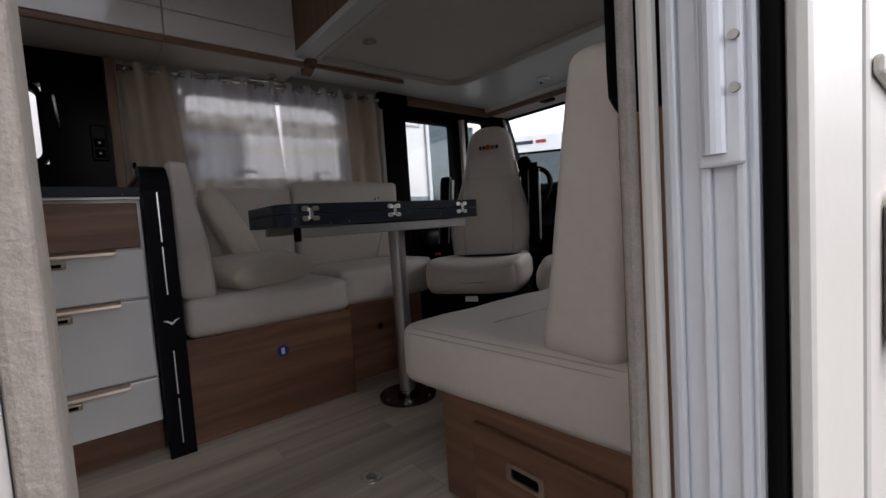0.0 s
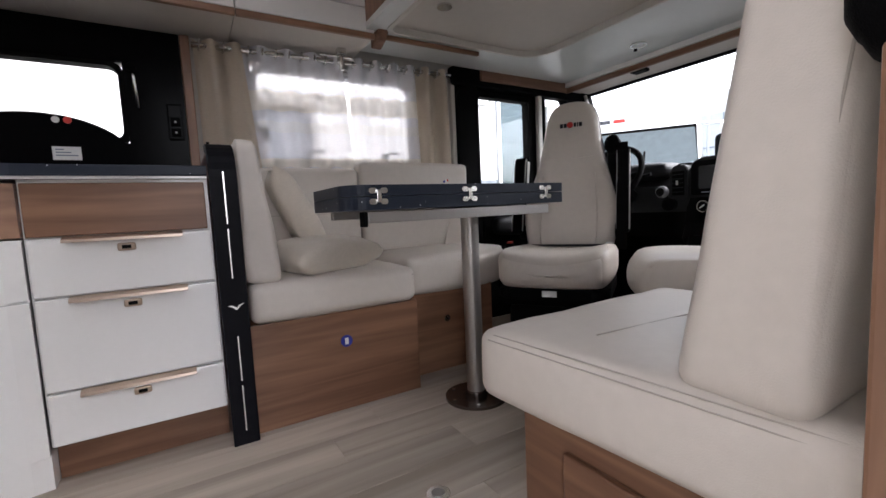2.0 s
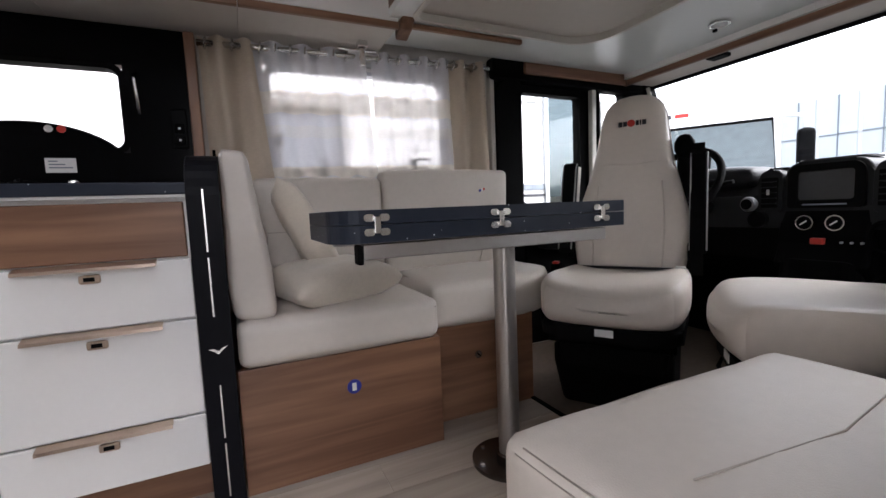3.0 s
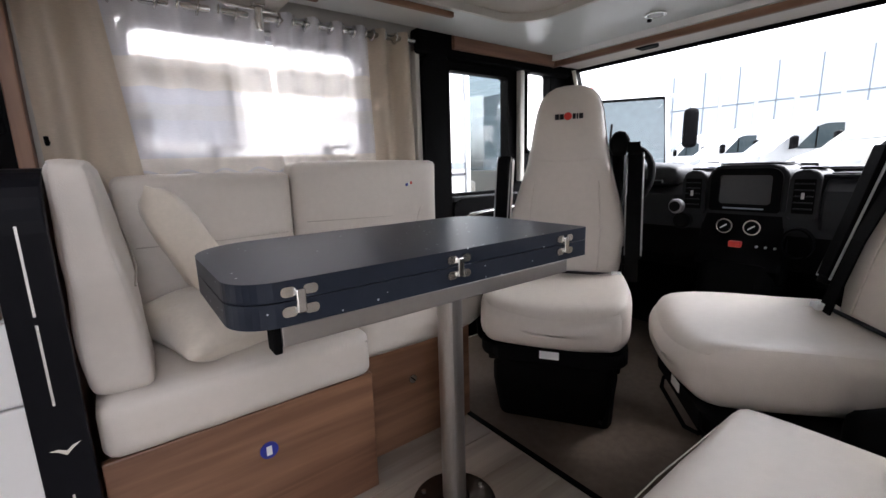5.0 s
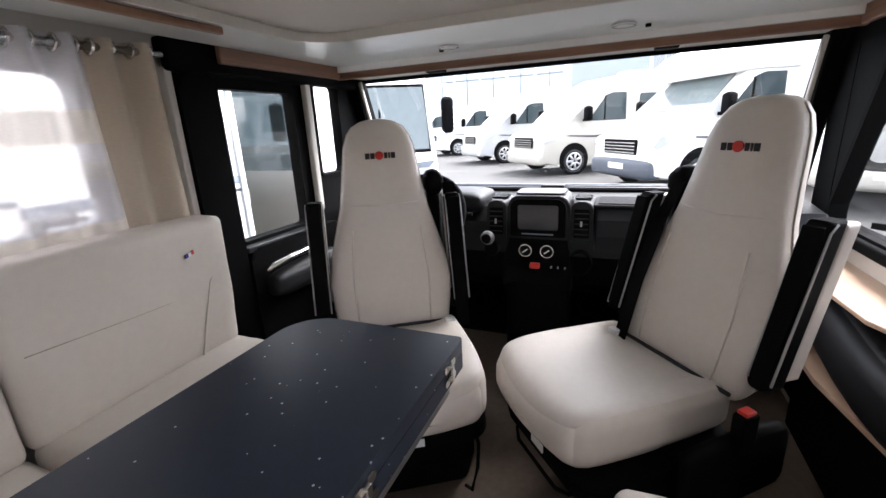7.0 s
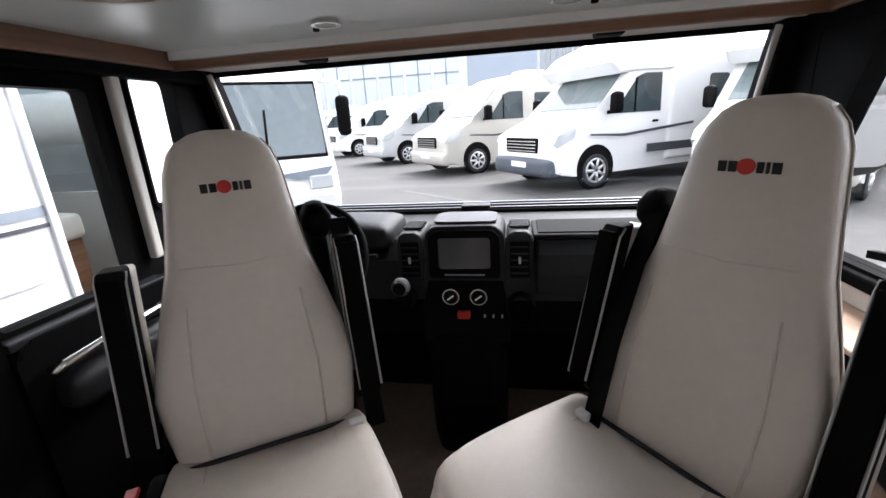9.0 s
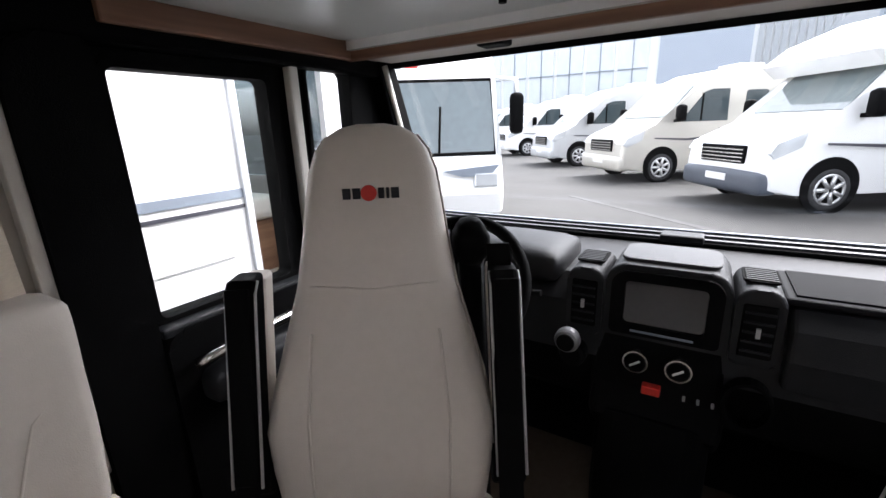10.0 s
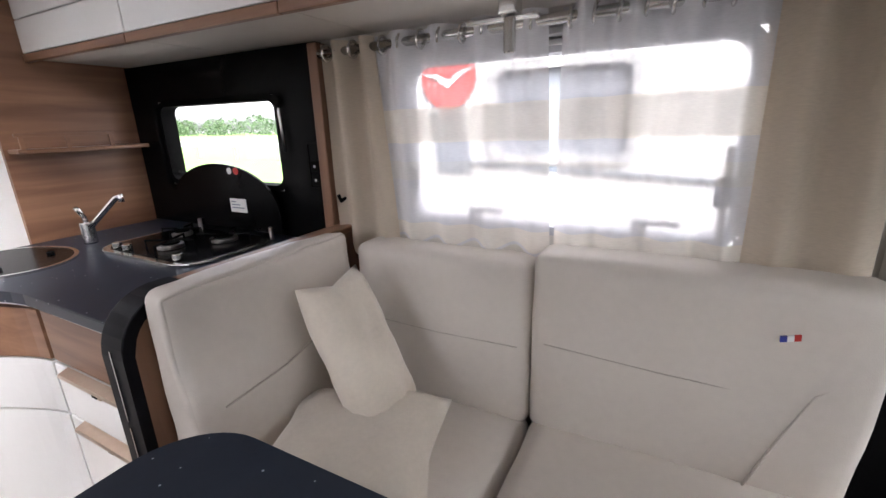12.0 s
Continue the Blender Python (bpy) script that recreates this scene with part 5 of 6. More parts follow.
part("case", box(0.70, 1.56, 2.605, 2.628, 1.464, 1.490, 0.006), mat("satin grey profile", (0.45, 0.45, 0.46), 0.4, 0.5), bc2)
part("pull_bar", box(0.72, 1.54, 2.606, 2.622, 1.448, 1.460, 0.003), GREYP, bc2)
hk = thing("curtain_hook", "black curtain tie hook on the wall", "hook", at=(0.497, 2.60, 1.05))
part("plate", box(-0.012, 0.012, 0.0, 0.026, -0.03, 0.03, 0.004), PLASTIC, hk)
part("arm", tube([(0, 0, 0.01), (0.0, -0.03, 0.0), (0.0, -0.04, 0.02)], 0.006), PLASTIC, hk, smooth=True)
rl = thing("reading_spotlight", "small chrome swivel spotlight on a rail under the cabinet", "spotlight", at=(1.09, 2.45, 1.495))
part("rail", box(-0.10, 0.06, 0.0, 0.012, -0.018, -0.008, 0.003), CHROME, rl)
part("mount", box(-0.02, 0.02, -0.02, 0.02, -0.008, 0.022, 0.004), CHROME, rl)
part("head", disc((0.0, 0.0, -0.045), "z", 0.013, 0.07, 16, 0.004), CHROME, rl)

# ---------------------------------------------------------------- entrance
en = thing("door_1", "entrance frame with white aluminium jamb and hinges", "door", kind="structure")
part("jamb", box(0.731, 0.760, 0.345, 0.419, -0.22, 1.78, 0.004), ALU, en)
for y in (0.352, 0.378, 0.403):
    part("jamb_rib", box(0.724, 0.7305, y, y + 0.010, -0.22, 1.78, 0.003), ALU, en)
part("pile_seal", box(0.712, 0.726, 0.438, 0.452, -0.18, 1.78, 0.004), PILE, en, "grey pile strip")
part("edge_trim", box(0.722, 0.734, 0.421, 0.4375, -0.18, 1.78, 0.005), CREAMP, en)
part("door_seal", box(0.728, 0.76, 0.332, 0.344, -0.24, 1.80, 0.005), RUBBER, en, "black door seal")
for z in (0.86, 0.15, 1.5):
    hgp = part("hinge", box(0.7165, 0.7235, 0.352, 0.386, z - 0.11, z + 0.11, 0.003), ALU, en, "white hinge")
    part("hinge_barrel", disc((0.715, 0.372, z), "z", 0.009, 0.2, 14), ALU, hgp)
    for k in (-0.05, -0.01, 0.04, 0.075):
        part("screw", disc((0.715, 0.357, z + k), "x", 0.004, 0.004, 10), STEEL, hgp)
leaf = thing("door_2", "open cream entrance door folded against the outer wall", "door", kind="structure")
part("leaf", box(1.03, 1.60, 0.312, 0.338, -0.20, 1.78, 0.010), CREAMP, leaf)
part("leaf_edge", box(0.735, 1.0, 0.314, 0.331, -0.22, 1.80, 0.008), CREAMP, leaf)
part("leaf_rib", box(1.05, 1.58, 0.300, 0.3115, 0.86, 0.885, 0.005), CREAMP, leaf)
part("leaf_window_frame", ring(rounded(1.08, 1.55, 1.02, 1.62, 0.06), rounded(1.12, 1.51, 1.06, 1.58, 0.04), "y", 0.296, 0.3115), ALU, leaf, "pale window surround")
part("pocket", box(1.15, 1.50, 0.285, 0.3115, 0.5, 0.72, 0.02), CREAMP, leaf)
lp = thing("door_post", "pale upright panel beside the entrance", "panel")
part("panel", box(0.235, 0.276, 0.421, 0.655, 0.001, 1.95, 0.004), LACQ, lp)
part("edge", box(0.233, 0.278, 0.656, 0.668, 0.001, 1.95, 0.003), WOODZ, lp, "thin walnut edge")
part("pile_strip", box(0.2765, 0.296, 0.545, 0.63, -0.17, 1.78, 0.005), PILE, lp, "grey pile strip")
dn = thing("floor_socket", "round chrome table socket let into the floor", "floor socket", at=(0.876, 1.314, 0.0))
part("rim", disc((0, 0, 0.003), "z", 0.032, 0.005, 28, 0.002), CHROME, dn)
part("well", disc((0, 0, 0.006), "z", 0.017, 0.003, 20), STEEL, dn)

# ---------------------------------------------------------------- outside
structure("ground", box(-400, 500, -400, 400, GROUND - 0.2, GROUND), ASPHALT, "grey asphalt yard", "ground")
structure("grass", box(-160, -4.5, 9.0, 90, GROUND + 0.002, GROUND + 0.03), GRASS, "mown green grass beyond the yard", "grass")
ln = structure("road", prism([(5.2, -2.5), (5.4, -2.5), (11.2, 4.0), (11.0, 4.0)], "z", GROUND + 0.001, GROUND + 0.004), mat("worn pale line", (0.085, 0.083, 0.08), 0.9, var=0.2), "worn pale line on the asphalt", "road marking")


def wheel(parent, x, y, r, side, rim=ALLOY):
    w = part("wheel", tube([(x + (r - 0.09) * math.cos(a * math.pi / 16), y, r + (r - 0.09) * math.sin(a * math.pi / 16)) for a in range(32)], 0.09, 10, closed=True), TYRE, parent, smooth=True)
    rm = part("rim", disc((x, y + side * 0.03, r), "y", r * 0.66, 0.08, 24, 0.01), TYRE, w)
    sp = bmesh.new()
    for k in range(7):
        a = k * 2 * math.pi / 7
        tube([(x + 0.03 * math.cos(a), y + side * 0.085, r + 0.03 * math.sin(a)), (x + r * 0.60 * math.cos(a), y + side * 0.075, r + r * 0.60 * math.sin(a))], 0.032, 6, bm=sp)
    tube([(x + r * 0.62 * math.cos(a * math.pi / 12), y + side * 0.07, r + r * 0.62 * math.sin(a * math.pi / 12)) for a in range(24)], 0.025, 6, bm=sp, closed=True)
    part("spokes", sp, rim, rm)
    return w


def along(x, y, deg):
    """A place swung round the middle of the lounge."""
    c, d = math.cos(radians(deg)), math.sin(radians(deg))
    return (1.4 + (x - 1.4) * c - (y - 1.4) * d, 1.4 + (x - 1.4) * d + (y - 1.4) * c, GROUND)


def van(label, at, turn, paint, scale=1.1, stripe=DARKST, high=False, bumper=None, length=6.0):
    """A panel-van camper: its nose along +x."""
    t = thing("camper_van", label, "camper van", "parked vehicles", at=at, turn=turn)
    L, W, Hh = length, 1.02, (2.95 if high else 2.55)
    prof = [(0.95, 0.32), (0.98, 0.55), (0.95, 0.90), (0.80, 1.10), (0.20, 1.32), (-0.05, 1.42), (-0.75, 2.12), (-1.0, 2.30)]
    prof += [(-1.5, 2.50), (-2.2, Hh), (0.95 - L + 0.1, Hh), (0.95 - L, Hh - 0.15), (0.95 - L, 0.35), (-L + 1.9, 0.32), (-0.5, 0.28), (0.5, 0.28)]
    body = part("body", prism(prof, "y", -W, W, 0.10, seg=3), paint, t)
    if high:
        part("overcab", prism([(-0.2, 2.25), (-0.45, 2.05), (-1.3, 2.12), (-2.3, 2.12), (-2.3, 2.96), (-1.5, 2.90), (-0.6, 2.55)], "y", -W - 0.06, W + 0.06, 0.08, seg=3), paint, t, "rounded overcab moulding")
        part("house_body", prism([(-1.75, 0.42), (-1.75, 2.94), (0.95 - L, 2.94), (0.95 - L, 0.42)], "y", -W - 0.07, W + 0.07, 0.05), paint, t)
    e = 0.004
    n = Vector((0.7, 0, 0.7)).normalized()
    wsb = bmesh.new()
    q = [Vector((-0.10, y * 0.88, 1.475)) for y in (-W, W)] + [Vector((-0.78, y * 0.80, 2.155)) for y in (W, -W)]
    lo, hi = [wsb.verts.new(p) for p in q], [wsb.verts.new(p + n * 0.015) for p in q]
    wsb.faces.new(hi)
    for i in range(4):
        wsb.faces.new((lo[i], lo[(i + 1) % 4], hi[(i + 1) % 4], hi[i]))
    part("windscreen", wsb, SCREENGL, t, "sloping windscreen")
    yo = W + 0.003
    for sd in (-1, 1):
        f = sd * yo
        dw = part("door_window", prism([(-0.42, 1.36), (-0.50, 1.50), (-0.92, 2.00), (-1.10, 2.06), (-1.52, 2.06), (-1.55, 1.36)], "y", min(f, f - sd * 0.01), max(f, f - sd * 0.01) + (0.006 if sd > 0 else 0) - (0.006 if sd < 0 else 0)), CARGLASS, t, "dark cab door window")
        part("window_post", box(-0.90, -0.86, f - 0.012, f + 0.012, 1.38, 1.98), RUBBER, dw)
        fs = f + (sd * 0.07 if high else 0)
        ws2 = (-2.75, -3.75) if high else (-1.95, -2.75, -3.5)
        for xw in ws2:
            sw2 = part("side_window", prism(rounded(xw - 0.55, xw, 1.55, 2.02, 0.07), "y", fs - 0.012, fs + 0.012), CARGLASS, t, "dark side window")
        m = part("mirror", pad(-0.34, -0.16, f + (0.10 if sd > 0 else -0.30), f + (0.30 if sd > 0 else -0.10), 1.38, 1.72, 0.05, n=4), PLASTIC, t, "black door mirror")
        part("mirror_arm", box(-0.30, -0.22, min(f, f + sd * 0.14), max(f, f + sd * 0.14), 1.36, 1.42), PLASTIC, m)
        part("stripe", prism([(0.2, 1.00), (-0.6, 0.94), (-2.4, 1.08), (-2.4, 1.13), (-0.6, 0.99), (0.2, 1.03)], "y", fs - 0.008, fs + 0.008), stripe, t)
        part("lower_stripe", box(-2.6, -1.2, fs - 0.008, fs + 0.008, 0.60, 0.76), stripe, t)
        part("door_handle", box(-1.50, -1.36, f - 0.02, f + 0.02, 1.16, 1.20, 0.01), PLASTIC, t)
        for xw in (0.0, -L + 2.2):
            part("wheel_arch", disc((xw, f - sd * 0.005, 0.40), "y", 0.43, 0.03, 28), RUBBER, t)
            wheel(t, xw, sd * (W - 0.06), 0.35, sd)
        part("headlamp", prism([(0.50, 0.98), (0.88, 0.82), (0.95, 0.90), (0.86, 1.04), (0.45, 1.20)], "y", sd * 0.66, sd * (W + 0.006)), LAMPGL, t, "clear headlamp")
    g = part("grille", box(0.94, 0.995, -0.55, 0.55, 0.72, 1.0, 0.02), PLASTIC, t)
    for k in range(4):
        part("grille_bar", box(0.985, 1.005, -0.52, 0.52, 0.745 + 0.06 * k, 0.765 + 0.06 * k), CHROME, g)
    part("bumper", pad(0.72, 1.04, -W + 0.01, W - 0.01, 0.28, 0.62, 0.08, n=6), bumper or paint, t)
    part("number_plate", box(1.035, 1.05, -0.26, 0.26, 0.44, 0.55), WHITE, t)
    part("roof_vent", box(-2.9, -2.2, -0.35, 0.35, Hh - 0.01, Hh + 0.12, 0.03), paint, t)
    for o in [t]:
        o.scale = (scale, scale, scale)
    return t


HEAD = 128
van("white camper van with silver wheels in the row", along(30.4, 14.6, 1.0), HEAD, PAINT)
van("white camper van with grey stripe in the row", along(24.0, 9.7, 1.0), HEAD, PAINT)
van("silver grey camper van in the row", along(18.9, 5.8, 1.4), HEAD, SILVER)
van("champagne camper van in the row", along(14.9, 2.65, 2.2), HEAD, GOLD)
van("white overcab motorhome with a dark bumper", along(11.5, -0.1, 2.4), HEAD - 6, PAINT, 1.1, DARKST, True, mat("dark bumper plastic", (0.06, 0.07, 0.09), 0.5))
van("white coachbuilt motorhome with bronze bumper", (9.6, -3.2, GROUND), HEAD + 12, PAINT, 1.1, mat("bronze film", (0.25, 0.17, 0.11), 0.4), True, GOLD)
van("white camper van parked farther back", along(37.5, 20.0, 1.0), HEAD, PAINT)


# the motorhome alongside: white side wall with stripes, windows and open door
nb = thing("motorhome", "white motorhome parked alongside with open door", "motorhome", "parked vehicles")
NY = 3.62
part("side_wall", wall_grid("y", NY, NY + 0.05, [-0.6, 4.05], [0.0, 2.75], [(3.0, 3.62, 0.25, 1.72), (0.60, 1.26, 1.10, 1.53)]), PAINT, nb)
part("roof", box(-0.6, 4.05, NY, NY + 2.2, 2.75, 2.82), PAINT, nb)
part("far_wall", wall_grid("y", NY + 2.15, NY + 2.2, [-0.6, 4.05], [0.0, 2.75], [(1.9, 3.95, 0.95, 1.70)]), BEIGEWALL, nb)
part("far_window", box(1.9, 3.95, NY + 2.17, NY + 2.18, 0.95, 1.70), SMOKED, nb, "smoked far window")
for xm in (2.55, 3.1):
    part("far_mullion", box(xm, xm + 0.09, NY + 2.13, NY + 2.149, 0.95, 1.70, 0.006), PLASTIC, nb)
part("overhead_locker", box(1.9, 3.9, NY + 1.75, NY + 2.12, 1.72, 2.15, 0.02), WOODL, nb, "light overhead locker")
part("rear_wall", box(-0.6, -0.55, NY + 0.05, NY + 2.15, 0.0, 2.75), PAINT, nb)
part("floor", box(-0.55, 4.05, NY + 0.05, NY + 2.15, 0.0, 0.20), PLANK, nb)
part("skirt", box(-0.6, 4.05, NY + 0.05, NY + 0.1, GROUND + 0.05, 0.0), GREYST, nb)
part("grey_stripe", box(1.75, 2.995, NY - 0.006, NY + 0.001, 0.935, 0.985), GREYST, nb)
part("dark_stripe", box(1.75, 2.995, NY - 0.006, NY + 0.001, 0.880, 0.900), DARKST, nb)
part("trim_line", prism([(0.45, 1.09), (1.75, 1.02), (1.75, 1.0), (0.45, 1.065)], "y", NY - 0.008, NY + 0.001), GREYST, nb)
for z in (0.30, 0.34, 0.38, 0.62):
    part("panel_line", box(2.35, 2.85, NY - 0.006, NY + 0.001, z, z + 0.010), GREYP, nb)
part("service_flap", ring(rounded(2.25, 2.90, 1.66, 1.76, 0.02), rounded(2.265, 2.885, 1.675, 1.745, 0.015), "y", NY - 0.01, NY + 0.001), GREYP, nb)
part("window_frame", ring(rounded(0.58, 1.28, 1.08, 1.55, 0.07), rounded(0.62, 1.24, 1.12, 1.51, 0.05), "y", NY - 0.015, NY + 0.02), GREYP, nb)
part("window_pane", box(0.60, 1.26, NY + 0.021, NY + 0.03, 1.10, 1.53), mat("pale tinted acrylic", (0.22, 0.24, 0.27), 0.1), nb, "grey tinted window")
rd = part("round_emblem", disc((0.36, NY - 0.004, 1.50), "y", 0.155, 0.006, 40), mat("red vinyl", (0.50, 0.06, 0.05), 0.4), nb, "large red round emblem with white wings")
part("wing_mark", prism([(0.36 + 6.0 * p[0], 1.485 + 4.5 * p[1]) for p in wing], "y", NY - 0.010, NY - 0.007), WHITE, rd)
part("emblem_shade", prism([(0.30, 1.02), (0.50, 1.02), (0.44, 1.33), (0.24, 1.33)], "y", NY - 0.006, NY + 0.001), GREYST, nb, "grey graphic field")
part("door_edge", box(2.955, 2.999, NY - 0.02, NY + 0.02, 0.24, 1.73, 0.006), ALU, nb)
part("bench_seat", pad(3.05, 3.75, NY + 0.75, NY + 1.35, 0.62, 0.80, 0.04, n=6), LEATHER, nb, "cream bench cushion")
part("bench_box", box(3.08, 3.72, NY + 0.78, NY + 1.32, 0.20, 0.62), WOODX, nb, "walnut bench box")
part("table_top", box(2.7, 3.7, NY + 1.50, NY + 1.95, 1.0, 1.03, 0.01), LACQ, nb, "pale table top")
part("table_leg", disc((3.3, NY + 1.7, 0.60), "z", 0.035, 0.8, 16), STEEL, nb)
part("front_wall", prism([(NY, 0.0), (NY + 2.2, 0.0), (NY + 2.2, 0.9), (NY, 0.9)], "x", 4.051, 4.09), PAINT, nb)
# smoked sheet added across the open front to dim the interior behind the door
part("windscreen", box(4.06, 4.08, NY + 0.06, NY + 2.2, 0.901, 2.75), SMOKED, nb, "tall tinted windscreen, added to dim the interior")
part("front_pillar", box(3.96, 4.10, NY - 0.004, NY + 0.12, 0.9, 2.75), PAINT, nb)

# integrated motorhome with its tall windscreen turned to the yard
im = thing("integrated_motorhome", "white integrated motorhome with tall dark windscreen", "motorhome", "parked vehicles", at=(7.05, 5.12, GROUND), turn=-144)
ip = [(0.35, 0.30), (0.42, 0.60), (0.30, 1.05), (0.05, 1.15), (-0.22, 2.25), (-0.45, 2.62), (-1.0, 2.85), (-6.6, 2.85), (-6.7, 0.35)]
part("body", prism(ip, "y", -1.13, 1.13, 0.09, seg=3), PAINT, im)
iw = bmesh.new()
nr = Vector((0.97, 0, 0.24)).normalized()
q = [Vector((0.052, -1.06, 1.16)), Vector((0.052, 1.06, 1.16)), Vector((-0.215, 1.04, 2.24)), Vector((-0.215, -1.04, 2.24))]
lo, hi = [iw.verts.new(p) for p in q], [iw.verts.new(p + nr * 0.02) for p in q]
iw.faces.new(hi)
for i in range(4):
    iw.faces.new((lo[i], lo[(i + 1) % 4], hi[(i + 1) % 4], hi[i]))
pw = part("windscreen", iw, TEALGL, im, "tall dark windscreen reflecting the yard")
part("wiper", tube([(0.085, 0.2, 1.20), (-0.07, 0.25, 1.86)], 0.018, 6), RUBBER, pw)
part("wiper", tube([(0.085, -0.75, 1.20), (0.02, -0.1, 1.32)], 0.015, 6), RUBBER, pw)
part("screen_edge", tube([(0.065, -1.05, 1.17), (0.065, 1.05, 1.17), (-0.20, 1.03, 2.24), (-0.20, -1.03, 2.24)], 0.03, 6, closed=True), RUBBER, pw, "black windscreen edge")
part("display_sheet", box(-0.02, 0.0, -0.55, -0.25, 1.25, 1.70), WHITE, pw).matrix_local = pose(0.07, 0, 0.0, 0, -12, 0)
for sd in (-1, 1):
    part("side_window", prism([(-0.40, 1.25), (-0.55, 2.1), (-1.35, 2.1), (-1.35, 1.25)], "y", sd * 1.135 - 0.006, sd * 1.135 + 0.006), CARGLASS, im)
    mr = part("mirror", pad(0.10, 0.24, sd * 1.35 - 0.10, sd * 1.35 + 0.10, 1.45, 2.0, 0.05, n=4), PLASTIC, im, "hanging black mirror")
    part("mirror_arm", tube([(-0.15, sd * 1.10, 2.25), (0.12, sd * 1.35, 2.2), (0.17, sd * 1.35, 1.95)], 0.03), PAINT, mr)
    part("headlamp", box(0.37, 0.43, sd * 0.85 - 0.18, sd * 0.85 + 0.18, 0.70, 0.92, 0.03), LAMPGL, im)
    part("front_mark", prism([(sd * 0.2, 0.95), (sd * 1.05, 1.02), (sd * 0.9, 0.86), (sd * 0.5, 0.86)], "x", 0.36, 0.425), GREYST, im)
    part("stripe", box(-6.5, -1.5, sd * 1.134 - 0.006, sd * 1.134 + 0.006, 1.0, 1.1), GREYST, im)
    for xw in (-0.9, -4.9):
        wheel(im, xw, sd * 1.05, 0.35, sd)
for k, (y0, y1) in enumerate(((-0.95, -0.75), (-0.70, -0.30))):
    part("lettering_bar", box(-0.372, -0.362, y0, y1, 2.42, 2.50), DARKST if k else GREYST, im).matrix_local = pose(0.03, 0, 0.0)
part("red_bar", box(-0.345, -0.335, -0.25, -0.05, 2.42, 2.50), RED, im)

# hall behind the yard
hl = thing("glass_hall", "pale showroom hall with glass front and ribbed cladding", "building")
part("wall", box(55, 70, -30, 60, GROUND, 13), mat("white facade panel", (0.70, 0.71, 0.72), 0.5, var=0.03, scale=0.3), hl)
for k in range(10):
    y0 = 8 + k * 3.4
    wd = part("window", box(54.9, 54.99, y0, y0 + 3.0, 3.0, 10.5), BGLASS, hl, "tall facade pane")
    part("mullion", box(54.8, 54.9, y0 + 1.46, y0 + 1.54, 3.0, 10.5), GREYST, wd)
    part("transom", box(54.8, 54.9, y0, y0 + 3.0, 6.6, 6.72), GREYST, wd)
part("dark_field", box(54.85, 54.98, -1, 7, 2, 12), mat("blue-grey facade field", (0.34, 0.38, 0.44), 0.4), hl)
rb = bmesh.new()
for k in range(48):
    box(54.8, 54.95, -30 + k * 0.6, -30 + k * 0.6 + 0.42, 1, 13, bm=rb)
part("ribbed_cladding", rb, SHED, hl, "ribbed grey cladding")
shd = thing("sales_hall", "grey sales hall with a sloping roof edge and round sign", "building")
part("wall", prism([(-4, GROUND), (-22, GROUND), (-22, 8.0), (-4, 6.2)], "x", 26, 40), SHED, shd)
part("fascia", prism([(-3.6, 4.2), (-22.4, 4.2), (-22.4, 8.2), (-3.6, 6.4)], "x", 25.4, 25.98), mat("slate fascia", (0.20, 0.24, 0.28), 0.5), shd)
part("round_sign", disc((25.38, -7.0, 5.5), "x", 0.6, 0.05, 28), WHITE, shd)
for k in range(6):
    part("glass_bay", box(25.9, 25.99, -7 - k * 2.5, -4.8 - k * 2.5, 0.2, 4.0), BGLASS, shd)

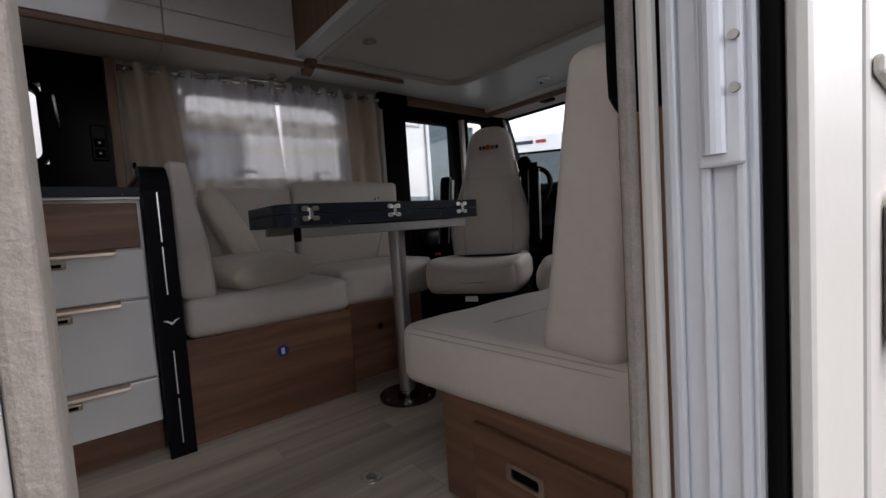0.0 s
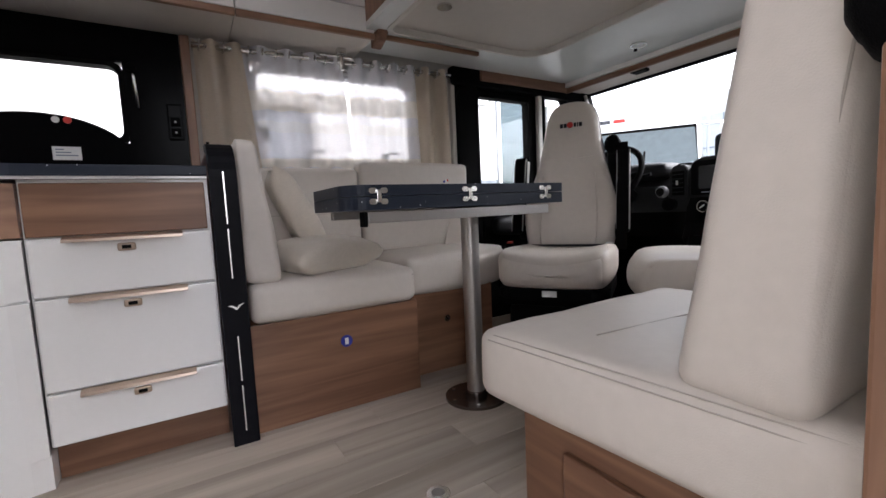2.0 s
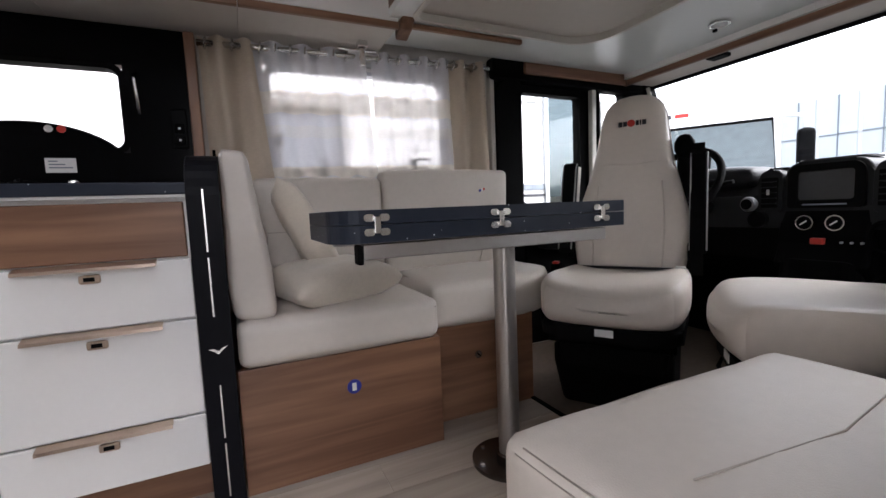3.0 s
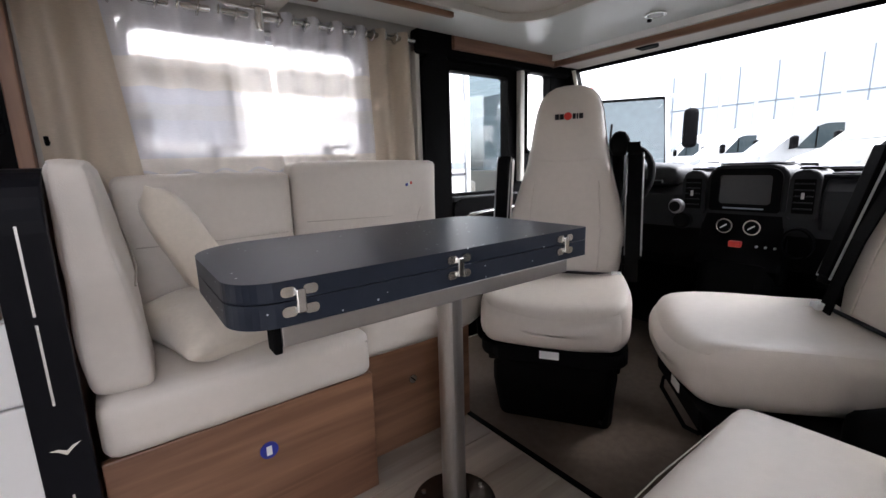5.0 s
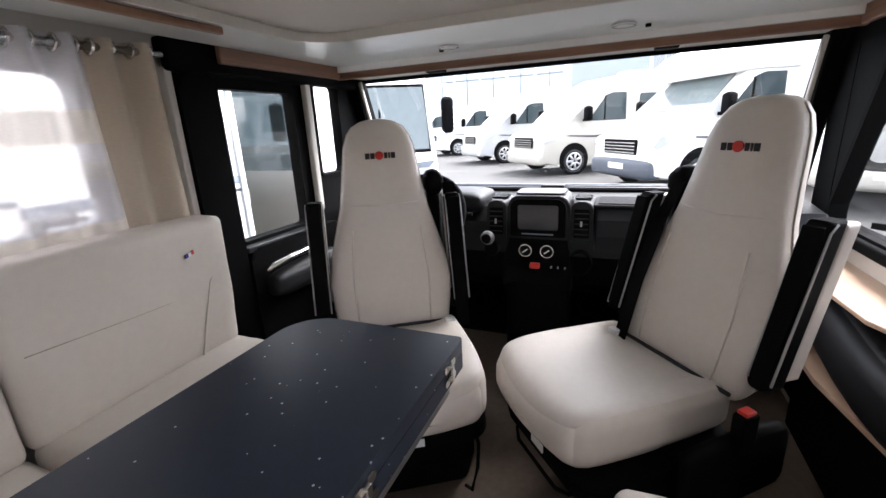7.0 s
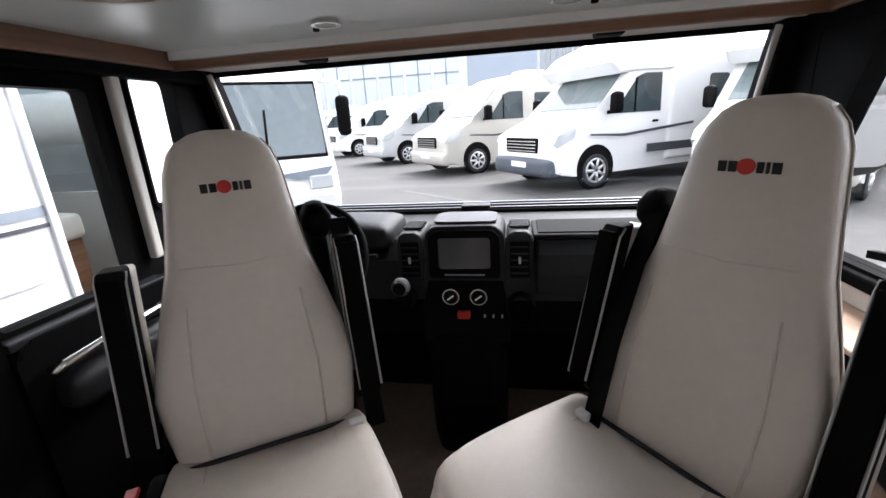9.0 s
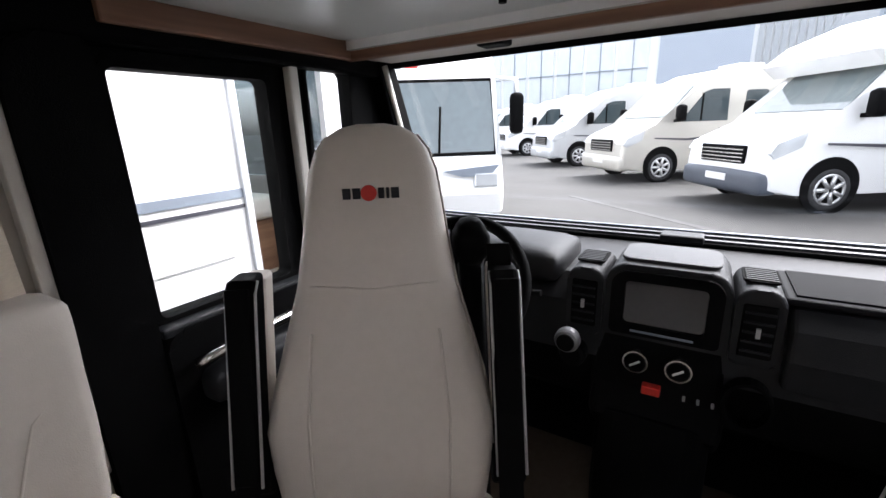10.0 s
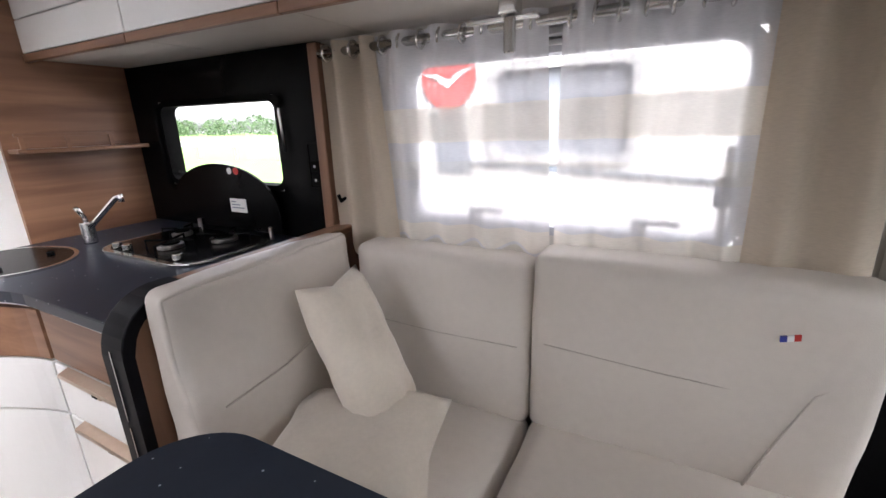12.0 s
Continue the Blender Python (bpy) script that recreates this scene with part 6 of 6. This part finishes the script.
# far edge seen from the kitchen window: guard rail and trees
gr = thing("guard_rail", "steel guard rail along the grass", "guard rail")
part("beam", box(-60, 4, 16.0, 16.08, 0.38, 0.66), ALLOY, gr)
for k in range(14):
    part("post", box(-39 + k * 3, -38.9 + k * 3, 16.1, 16.2, GROUND, 0.6), STEEL, gr)


def far_wood(x0, x1, y0, y1):
    """A low wood on the horizon: crowns of leaf clumps with an uneven outline, on short trunks."""
    r = random.Random(11)
    vs, fs = [], []
    x = x0
    while x < x1:
        y, h = r.uniform(y0, y1), r.uniform(2.6, 4.2)
        for k in range(70):
            a, q = r.uniform(0, 6.28), r.random()
            rad = h * 0.55 * r.random() ** 0.5 * math.sin(math.pi * (0.12 + 0.82 * q))
            c = Vector((x + math.cos(a) * rad, y + math.sin(a) * rad, GROUND + h * q))
            i = len(vs)
            vs += [c + Vector((r.gauss(0, 1), r.gauss(0, 1), r.gauss(0, 1))).normalized() * h * 0.11 for m in range(3)]
            fs.append((i, i + 1, i + 2))
        x += r.uniform(0.5, 1.1)
    me = bpy.data.meshes.new("far_wood")
    me.from_pydata([tuple(v) for v in vs], [], fs)
    me.materials.append(LEAF)
    return tagged(new("far_wood", me), "dark green wood along the horizon behind the grass", "wood", kind="stuff")


far_wood(-150, 0, 62, 82)

# ---------------------------------------------------------------- floor planks
pm = {}


def plank(x0, x1, y0, y1):
    key = (round(x1 - x0, 3), round(y1 - y0, 3))
    if key not in pm:
        b = box(0.0008, key[0] - 0.0008, 0.0008, key[1] - 0.0008, 0, 0.003, 0.0008, 1)
        me = bpy.data.meshes.new("plank")
        b.to_mesh(me)
        b.free()
        me.materials.append(PLANK)
        pm[key] = me
    o = new("plank", pm[key])
    o.parent = floor
    o.location = (x0, y0, 0.0005)


offs = (0.0, 0.42, 0.2, 0.62, 0.1, 0.5, 0.3, 0.7, 0.15, 0.55, 0.05, 0.4)
for k in range(8):
    y0 = 0.83 + k * 0.152
    x = -0.62 - offs[k] * 0.9
    while x < 1.60:
        a, c = max(x, -0.62), min(x + 0.90, 1.602)
        if c - a > 0.05:
            if y0 > 1.85:
                c = min(c, 1.60)
            plank(a, c, y0, y0 + 0.152)
        x += 0.90
